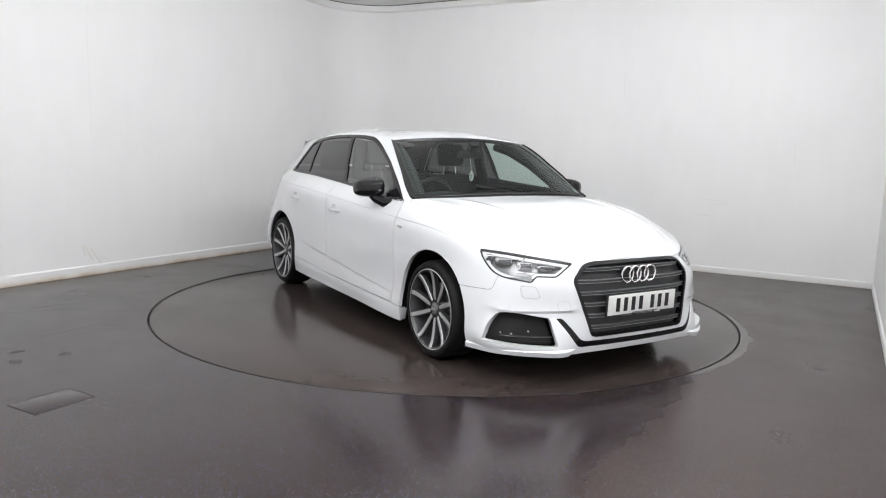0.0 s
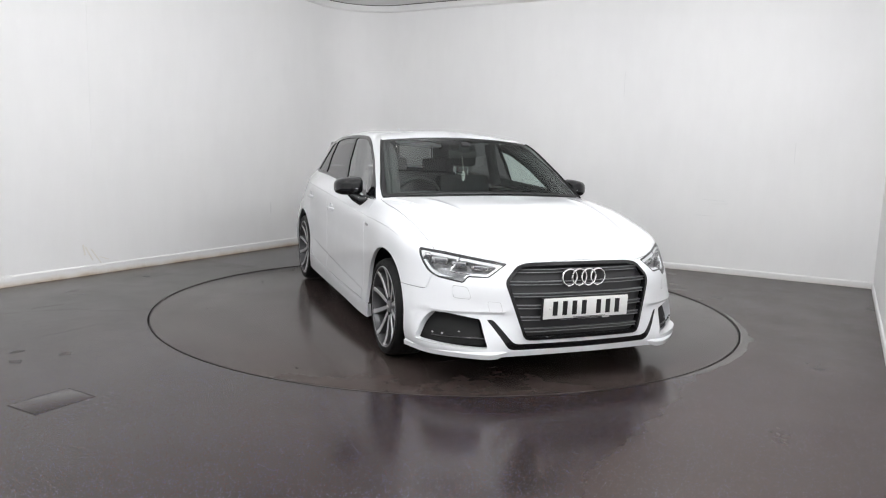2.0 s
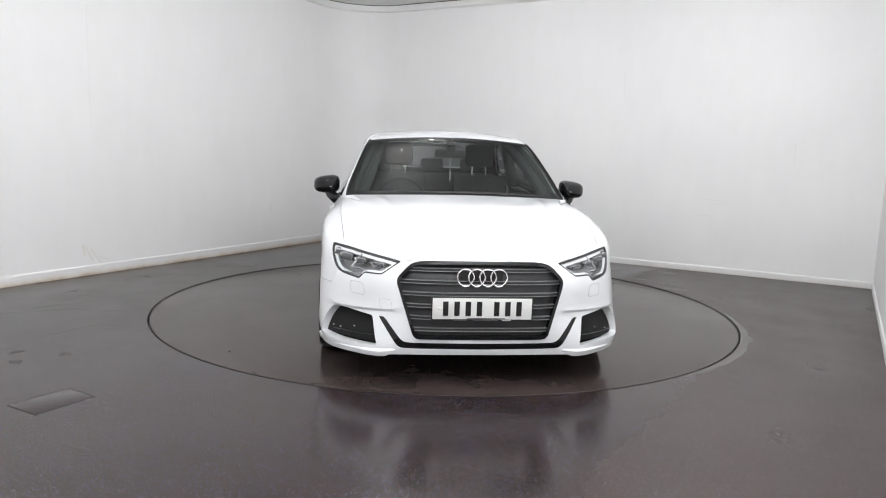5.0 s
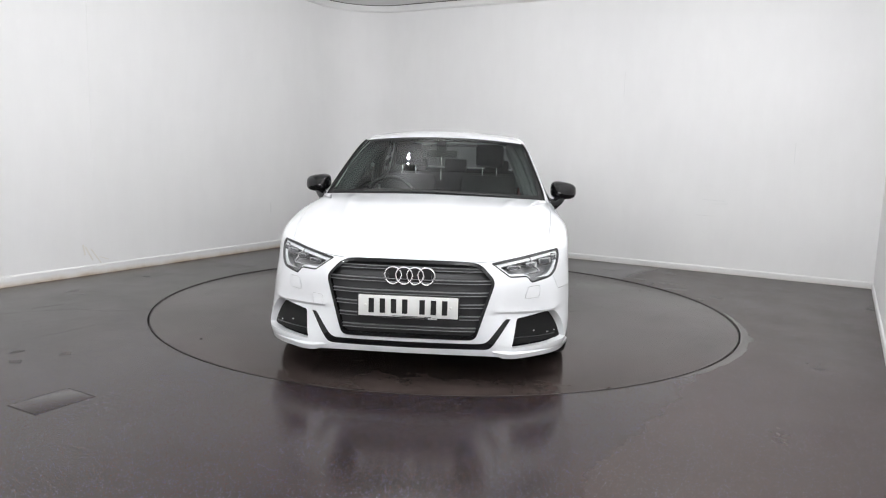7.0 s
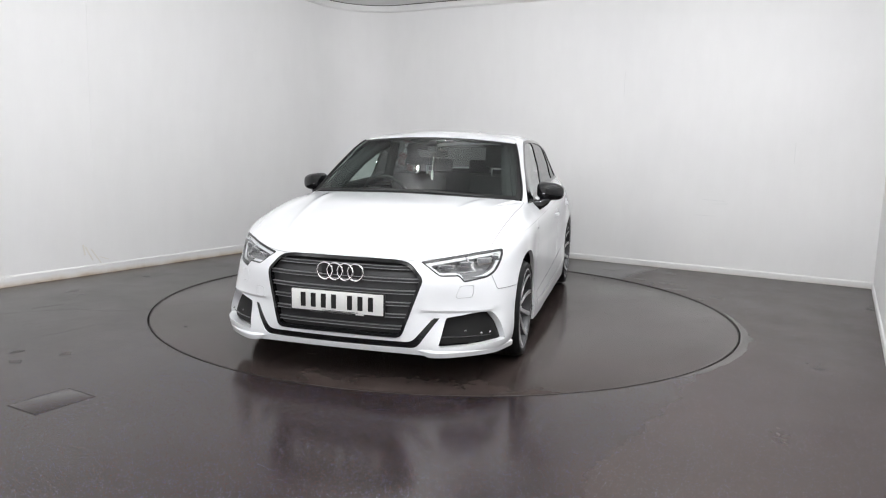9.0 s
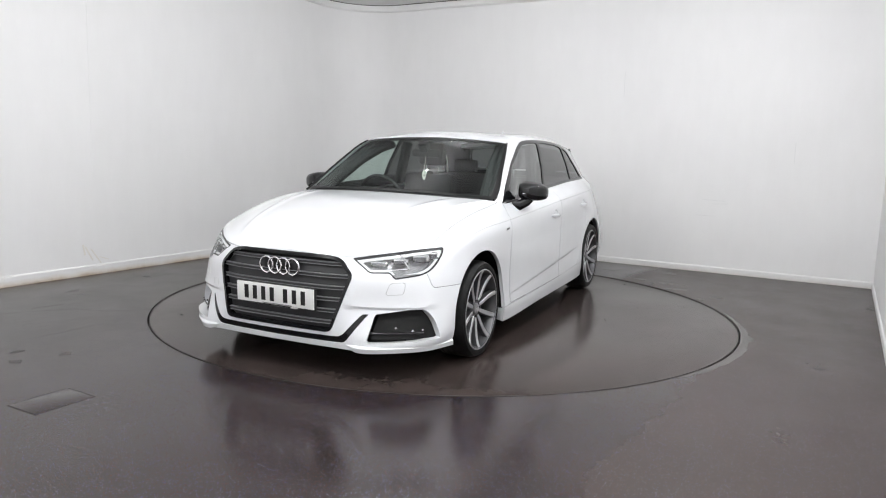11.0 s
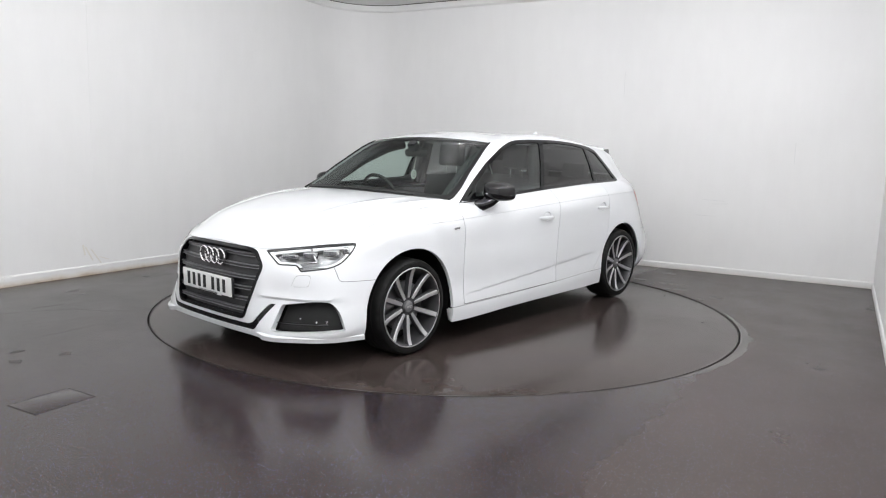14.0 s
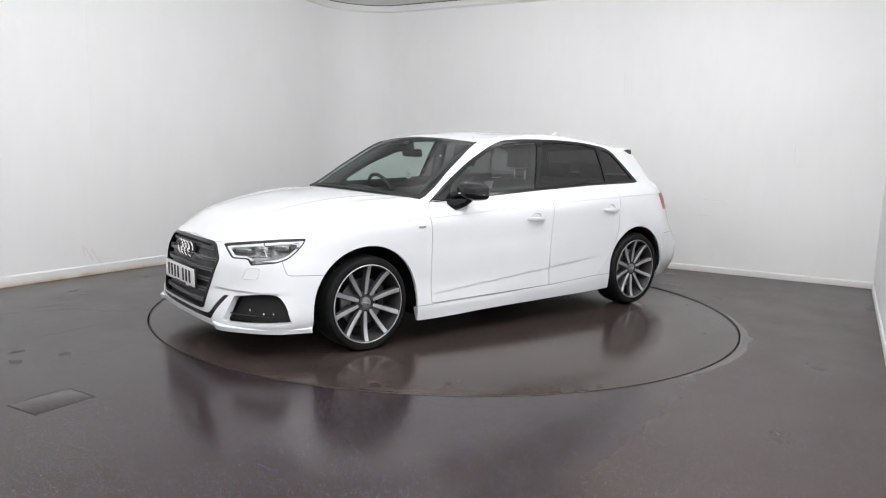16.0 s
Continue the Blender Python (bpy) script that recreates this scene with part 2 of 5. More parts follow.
def lathe(bm, profile, axis="y", n=64, centre=(0, 0, 0), close=False):
    """Turns a profile of (radius, along) about an axis through centre."""
    rings = []
    for r, a in profile:
        ring = []
        for i in range(n):
            t = 2 * math.pi * i / n
            c, s = r * math.cos(t), r * math.sin(t)
            p = {"y": (c, a, s), "z": (c, s, a), "x": (a, c, s)}[axis]
            ring.append(bm.verts.new((p[0] + centre[0], p[1] + centre[1], p[2] + centre[2])))
        rings.append(ring)
    for a, b in zip(rings, rings[1:] + ([rings[0]] if close else [])):
        for i in range(n):
            j = (i + 1) % n
            bm.faces.new((a[i], a[j], b[j], b[i]))
    return rings


def tube(bm, pts, r, n=8, closed=False):
    """A round bar along points."""
    pts = [Vector(p) for p in pts]
    rings = []
    k = len(pts)
    for i, p in enumerate(pts):
        a = pts[(i - 1) % k] if closed or i else pts[i]
        b = pts[(i + 1) % k] if closed or i < k - 1 else pts[i]
        d = (b - a).normalized()
        side = d.cross(Vector((0, 0, 1)) if abs(d.z) < 0.9 else Vector((1, 0, 0))).normalized()
        up = side.cross(d)
        rr = r[i] if isinstance(r, (list, tuple)) else r
        rings.append([bm.verts.new(p + (side * math.cos(2 * math.pi * j / n) + up * math.sin(2 * math.pi * j / n)) * rr) for j in range(n)])
    for a, b in zip(rings, rings[1:] + ([rings[0]] if closed else [])):
        for j in range(n):
            bm.faces.new((a[j], a[(j + 1) % n], b[(j + 1) % n], b[j]))
    if not closed:
        bm.faces.new(rings[0][::-1])
        bm.faces.new(rings[-1])


def thing(name, label, category, group="", where=None):
    e = new(name)
    e.empty_display_size = 0.2
    if where is not None:
        e.matrix_world = where
    return tagged(e, label, category, group)


# ---------------------------------------------------------------- the room
def build_room():
    # floor with a round opening for the turntable
    n = 160
    ring = [(DISC * 1.0025 * math.cos(2 * math.pi * i / n), DISC * 1.0025 * math.sin(2 * math.pi * i / n)) for i in range(n)]
    outer = []
    bx0, bx1, by0, by1 = X0 - 0.1, X1 + 0.1, Y0 - 0.1, Y1 + 0.1
    for x, y in ring:
        kx = (bx1 if x > 0 else -bx0) / max(abs(x), 1e-6)
        ky = (by1 if y > 0 else -by0) / max(abs(y), 1e-6)
        k = min(kx, ky)
        outer.append((x * k, y * k))
    for cx, cy in ((bx0, by0), (bx0, by1), (bx1, by0), (bx1, by1)):
        i = min(range(n), key=lambda q: (outer[q][0] - cx) ** 2 + (outer[q][1] - cy) ** 2)
        outer[i] = (cx, cy)
    v = [(x, y, 0) for x, y in ring] + [(x, y, 0) for x, y in outer] + [(x, y, -0.06) for x, y in ring]
    f = [(i, n + i, n + (i + 1) % n, (i + 1) % n) for i in range(n)] + [(i, (i + 1) % n, 2 * n + (i + 1) % n, 2 * n + i) for i in range(n)]
    tagged(mesh_object("floor", v, f, FLOOR), "dark brown speckled vinyl studio floor, worn and glossy", "floor", kind="structure")
    pit = mesh_object("turntable_pit", [(bx0, by0, -0.06), (bx1, by0, -0.06), (bx1, by1, -0.06), (bx0, by1, -0.06)], [(0, 1, 2, 3)], DARK_GAP)
    tagged(pit, "dark pit under the turntable rim", "pit", kind="structure")

    # the wall line: left wall, rounded corner, back wall, right wall, wall behind
    def line(off):
        p = [(X0 - off, Y0 - off)]
        r = ROUND + off
        cx, cy = X0 + ROUND, Y1 - ROUND
        p += [(cx - r * math.cos(radians(a)), cy + r * math.sin(radians(a))) for a in range(0, 91, 5)]
        p += [(X1 + off, Y1 + off), (X1 + off, Y0 - off)]
        return p

    a, b = line(0.0), line(0.12)
    k = len(a)
    names = {"wall_west": (0, 1), "wall_corner": (1, k - 3), "wall_north": (k - 3, k - 2), "wall_east": (k - 2, k - 1), "wall_south": (k - 1, k)}
    tops = TOP + 0.05
    for nm, (i, j) in names.items():
        idx = [q % k for q in range(i, j + 1)]
        vs, fs = [], []
        for q in idx:
            vs += [(*a[q], -0.05), (*a[q], tops), (*b[q], tops), (*b[q], -0.05)]
        for q in range(len(idx) - 1):
            o = 4 * q
            for s in range(4):
                fs.append((o + s, o + (s + 1) % 4, o + 4 + (s + 1) % 4, o + 4 + s))
        ob = mesh_object(nm, vs, fs, WALL)
        if nm == "wall_corner":
            ob.data.polygons.foreach_set("use_smooth", [True] * len(ob.data.polygons))
            ob.data.set_sharp_from_angle(angle=radians(30))
        tagged(ob, "smooth white painted studio wall", "wall", kind="structure")

    # skirting board with a rounded top, following the wall line
    heights = {"wall_west": 0.094, "wall_north": 0.066, "wall_east": 0.058}
    for nm, (i, j) in names.items():
        hs = heights.get(nm, 0.080)
        prof = [(0.0, 0.0), (0.014, 0.0), (0.014, hs - 0.012), (0.010, hs - 0.004), (0.004, hs), (0.0, hs)]
        idx = [q % k for q in range(i, j + 1)]
        vs, fs = [], []
        for q in idx:
            p, q1, q0 = Vector(a[q]), Vector(a[(q + 1) % k]), Vector(a[(q - 1) % k])
            d1, d0 = (q1 - p).normalized(), (p - q0).normalized()
            n1, n0 = Vector((d1.y, -d1.x)), Vector((d0.y, -d0.x))
            m = n1 + n0
            m = m / max(m.dot(n1), 1e-6)
            for o, z in prof:
                w = p + m * o
                vs.append((w.x, w.y, z + 0.001))
        c = len(prof)
        for q in range(len(idx) - 1):
            for s in range(c - 1):
                fs.append((q * c + s, q * c + s + 1, (q + 1) * c + s + 1, (q + 1) * c + s))
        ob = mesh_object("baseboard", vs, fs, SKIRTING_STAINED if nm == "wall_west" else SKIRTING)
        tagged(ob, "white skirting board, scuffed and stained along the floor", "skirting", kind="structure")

    # ceiling and the cornice below it
    band = [(0.0, -0.085), (0.03, -0.085), (0.045, -0.07), (0.05, 0.0)]
    vs, fs = [], []
    for q in range(k):
        p, q1, q0 = Vector(a[q]), Vector(a[(q + 1) % k]), Vector(a[(q - 1) % k])
        d1, d0 = (q1 - p).normalized(), (p - q0).normalized()
        m = Vector((d1.y, -d1.x)) + Vector((d0.y, -d0.x))
        m = m / max(m.dot(Vector((d1.y, -d1.x))), 1e-6)
        vs += [((p + m * o).x, (p + m * o).y, TOP + z) for o, z in band]
    for q in range(k):
        for s in range(3):
            fs.append((q * 4 + s, q * 4 + s + 1, ((q + 1) % k) * 4 + s + 1, ((q + 1) % k) * 4 + s))
    tagged(mesh_object("cornice", vs, fs, SKIRTING), "narrow white cornice under the ceiling", "cornice", kind="structure")
    # shadow gap between cornice and ceiling, its shade put in as a dark strip
    vs, fs = [], []
    for q in range(k):
        p, q1, q0 = Vector(a[q]), Vector(a[(q + 1) % k]), Vector(a[(q - 1) % k])
        d1, d0 = (q1 - p).normalized(), (p - q0).normalized()
        m = Vector((d1.y, -d1.x)) + Vector((d0.y, -d0.x))
        m = m / max(m.dot(Vector((d1.y, -d1.x))), 1e-6)
        vs += [((p + m * o).x, (p + m * o).y, TOP - z) for o, z in ((0.0505, 0.008), (0.062, 0.008), (0.062, 0.0))]
    for q in range(k):
        for s in range(2):
            fs.append((q * 3 + s, q * 3 + s + 1, ((q + 1) % k) * 3 + s + 1, ((q + 1) % k) * 3 + s))
    tagged(mesh_object("trim", vs, fs, GAP_SHADE), "thin dark strip drawn as the shadow gap between cornice and ceiling", "joint", kind="structure")
    c0 = mesh_object("ceiling", [(X0 - 0.1, Y0 - 0.1, TOP), (X1 + 0.1, Y0 - 0.1, TOP), (X1 + 0.1, Y1 + 0.1, TOP), (X0 - 0.1, Y1 + 0.1, TOP)], [(0, 3, 2, 1)], CEILING)
    tagged(c0, "plain pale grey studio ceiling", "ceiling", kind="structure")


def build_turntable():
    t = thing("turntable", "round dark brown vinyl-topped turntable flush with the floor", "turntable")
    bm = bmesh.new()
    lathe(bm, [(0.0, -0.002), (DISC * 0.5, -0.002), (DISC - 0.012, -0.002), (DISC - 0.004, -0.004), (DISC - 0.004, -0.05)], "z", 160)
    bmesh.ops.remove_doubles(bm, verts=bm.verts[:], dist=1e-5)
    part("disc", bm, DISC_TOP, t, angle=30)
    bm = bmesh.new()
    lathe(bm, [(DISC - 0.0115, -0.0018), (DISC - 0.011, 0.0003), (DISC - 0.004, 0.0003), (DISC - 0.0035, -0.0018), (DISC - 0.0035, -0.03)], "z", 160)
    part("rim", bm, RIM_STEEL, t, "dark worn metal edge")
    rng = random.Random(4)
    for i in range(16):
        a, r = rng.uniform(0, 6.28), rng.uniform(0.9, 2.15)
        bm = bmesh.new()
        n = 9
        size = rng.uniform(0.006, 0.014)
        pts = [(size * rng.uniform(0.6, 1.2) * math.cos(6.283 * k / n), size * rng.uniform(0.5, 1.0) * math.sin(6.283 * k / n)) for k in range(n)]
        ring = [bm.verts.new((r * math.cos(a) + x, r * math.sin(a) + y, -0.0018)) for x, y in pts]
        tip = bm.verts.new((r * math.cos(a), r * math.sin(a), 0.0012))
        for k in range(n):
            bm.faces.new((ring[k], ring[(k + 1) % n], tip))
        part("dirt_speck", bm, DARK_GAP, t)
    for a, r, length, lean in ((-20, 1.62, .16, 95), (-12, 1.75, .07, 100), (96, 1.3, .10, 20), (150, 1.7, .12, 60), (205, 1.5, .08, 10), (262, 1.85, .10, 175), (300, 1.2, .09, 40)):
        x, y = r * math.cos(radians(a)), r * math.sin(radians(a))
        bm = bmesh.new()
        rows = []
        for k in range(9):
            h = k / 8 - 0.5
            w = 0.0022 * (1 - abs(2 * h)) + 0.0004
            px, py = x + length * h * math.cos(radians(lean)), y + length * h * math.sin(radians(lean)) + rng.uniform(-.003, .003)
            rows.append((bm.verts.new((px - w * math.sin(radians(lean)), py + w * math.cos(radians(lean)), -0.0014)), bm.verts.new((px + w * math.sin(radians(lean)), py - w * math.cos(radians(lean)), -0.0014))))
        for q0, q1 in zip(rows, rows[1:]):
            bm.faces.new((q0[0], q1[0], q1[1], q0[1]))
        part("scratch", bm, VINYL_EDGE, t, smooth=False)
    return t


def build_hatch():
    """A small service hatch let into the floor."""
    h = thing("floor_hatch", "small square service hatch flush in the vinyl floor", "hatch", where=pose(-0.42, -3.068, 0))
    bm = bmesh.new()
    box(bm, -0.42, -3.068, -0.0088, 0.214, 0.292, 0.020, 0.001)
    part("lid", bm, FLOOR, h).location = (0.42, 3.068, 0)
    for x, y, w, d in ((0, -0.150, 0.226, 0.003), (0, 0.150, 0.226, 0.003), (-0.111, 0, 0.003, 0.294), (0.111, 0, 0.002, 0.294)):
        bm = bmesh.new()
        box(bm, x, y, 0.0, w, d, 0.0016)
        part("joint", bm, VINYL_EDGE, h)


def build_marks():
    """Joints and scrapes in the wall paint, and cracks in the vinyl."""
    def mark(name, x, y, z, sx, sy, sz, mat, label, cat, turn=(0, 0, 0)):
        bm = bmesh.new()
        box(bm, x, y, z, sx, sy, sz, 0.0, turn)
        tagged(part(name, bm, mat, None, smooth=False), label, cat)

    mark("wall_joint", X0 + 0.0005, -0.865, 1.95, 0.003, 0.006, 2.2, JOINT_PALE, "pale filled joint between two wall boards", "joint")
    for x, z0, z1 in ((0.50, 1.90, 2.18), (2.30, 1.20, 1.42)):
        mark("wall_scrape", x, Y1 - 0.0005, (z0 + z1) / 2, 0.003, 0.003, z1 - z0, SCRAPE, "faint grey hairline crack in the wall paint", "crack")
    mark("wall_scrape", X0 + 0.0005, 1.47, 0.50, 0.003, 0.004, 0.13, SCRAPE, "faint grey hairline crack in the wall paint", "crack")
    for x, z, w, a in ((1.55, 0.79, 0.22, 2), (1.62, 0.755, 0.16, -3), (1.48, 0.62, 0.20, 1)):
        mark("wall_scrape", x, Y1 - 0.0005, z, w, 0.003, 0.003, SCRAPE, "faint grey scrape across the white wall", "scrape", (0, a, 0))
    for y, z, l, w, a in ((-0.93, 0.20, 0.15, 0.012, 118), (-0.86, 0.17, 0.17, 0.010, 125), (-0.98, 0.24, 0.10, 0.016, 100), (-0.78, 0.145, 0.10, 0.008, 160)):
        mark("wall_scuff", X0 + 0.0005, y, z, 0.003, l, w, SCUFF, "pale brown scuff low on the white wall", "scuff", (a, 0, 0))

    rng = random.Random(11)

    def strip(points, width, mat, label):
        """A thin wavering line on the floor."""
        bm = bmesh.new()
        rows = []
        for (xa, ya), (xb, yb) in zip(points, points[1:]):
            d = Vector((xb - xa, yb - ya))
            side = Vector((-d.y, d.x)).normalized()
            n = max(3, int(d.length / 0.04))
            for k in range(n + (1 if (xb, yb) == points[-1] else 0)):
                q = Vector((xa, ya)) + d * (k / n) + side * rng.uniform(-0.004, 0.004)
                w = width * rng.uniform(0.3, 1.0)
                rows.append((bm.verts.new((q.x + side.x * w, q.y + side.y * w, 0.0008)), bm.verts.new((q.x - side.x * w, q.y - side.y * w, 0.0008))))
        for a, b in zip(rows, rows[1:]):
            bm.faces.new((a[0], b[0], b[1], a[1]))
        tagged(part("floor_seam", bm, mat, None, smooth=False), label, "seam")

    strip([(-2.345, -2.02), (-2.33, -1.90), (-2.31, -1.80)], 0.0035, VINYL_EDGE, "short dark open seam in the floor vinyl")
    strip([(-2.35, -2.24), (-2.26, -2.05), (-2.09, -1.84), (-1.85, -1.75)], 0.0022, VINYL_EDGE, "thin wavering dark seam in the floor vinyl")
    strip([(-1.85, -1.75), (-1.72, -1.60), (-1.62, -1.50)], 0.0018, VINYL_EDGE, "thin wavering dark seam in the floor vinyl")
    strip([(-1.57, -2.50), (-1.56, -2.29), (-1.56, -2.05)], 0.0022, PALE_VINYL, "thin pale raised seam in the floor vinyl")
    strip([(-2.27, -1.79), (-2.27, -1.60)], 0.0015, PALE_VINYL, "thin pale raised seam in the floor vinyl")
    strip([(-1.87, -1.55), (-1.66, -1.54)], 0.0018, PALE_VINYL, "thin pale raised seam in the floor vinyl")

    def blob(x, y, rx, ry, mat, name, label, cat):
        bm = bmesh.new()
        n = 26
        ring = []
        for k in range(n):
            a = 2 * math.pi * k / n
            q = 0.75 + 0.35 * noise.noise((x * 7 + 1.6 * math.cos(a), y * 7 + 1.6 * math.sin(a), 0.3)) + rng.uniform(-0.09, 0.09)
            ring.append(bm.verts.new((x + rx * q * math.cos(a), y + ry * q * math.sin(a), 0.0007)))
        bm.faces.new(ring)
        tagged(part(name, bm, mat, None, smooth=False), label, cat)

    for x, y, rx, ry in ((1.21, 2.78, .10, .07), (1.33, 2.14, .11, .06), (1.47, 1.88, .13, .05), (0.65, 2.62, .12, .06), (1.87, 1.66, .09, .05), (1.74, 1.52, .05, .03), (1.05, 2.22, .08, .05)):
        blob(x, y, rx, ry, PALE_VINYL, "floor_smear", "pale dried smear on the dark floor", "smear")
    for x, y, rx, ry in ((-2.79, -0.67, .06, .03), (-2.71, -1.45, .02, .10), (-2.55, -1.48, .03, .05), (-1.17, -2.81, .05, .04), (-1.09, -2.57, .04, .05), (-1.35, -2.7, .03, .05)):
        blob(x, y, rx, ry, VINYL_STAIN, "floor_stain", "small dark stain on the floor vinyl", "stain")
    # polished crescent beside the turntable
    bm = bmesh.new()
    rows = []
    for k in range(41):
        a = radians(27 - 52 * k / 40)
        h = k / 40
        out = 0.012 + 0.045 * math.sin(math.pi * h) ** 0.8 + 0.016 * noise.noise((k * 0.33, 0, 0)) + rng.uniform(-0.008, 0.008) + (0.025 if 14 < k < 18 else 0)
        r0, r1 = DISC * 1.0035, DISC * 1.0035 + max(out, 0.004)
        rows.append((bm.verts.new((r0 * math.cos(a), r0 * math.sin(a), 0.0006)), bm.verts.new((r1 * math.cos(a), r1 * math.sin(a), 0.0006))))
    for a, b in zip(rows, rows[1:]):
        bm.faces.new((a[0], b[0], b[1], a[1]))
    tagged(part("floor_crescent", bm, PALE_VINYL, None, smooth=False), "pale polished crescent of vinyl beside the turntable", "worn patch")


def build_lamps():
    first = None
    for lx, ly, _ in LAMP_SPOTS:
        where = pose(lx, ly, TOP)
        if first:
            copy_thing(first, where)
            continue
        first = thing("pendant_lamp", "small bare globe lamp on a short ceiling stem, switched on", "lamp", "ceiling lamps", where)
        bm = bmesh.new()
        lathe(bm, [(0.0, 0.0), (0.045, 0.0), (0.045, -0.012), (0.008, -0.02), (0.008, -0.14), (0.022, -0.145), (0.022, -0.185), (0.0, -0.187)], "z", 24)
        part("stem", bm, SKIRTING, first)
        bm = bmesh.new()
        lathe(bm, [(0.012, -0.187), (0.016, -0.192), (0.010, -0.200), (0.0, -0.203)], "z", 20)
        part("bulb", bm, LAMP_ON, first, "glowing bulb")


CEILING = material("ceiling_paint", (0.80, 0.80, 0.80), 0.7)
build_room()
TURNTABLE = build_turntable()
build_hatch()
build_marks()
build_lamps()

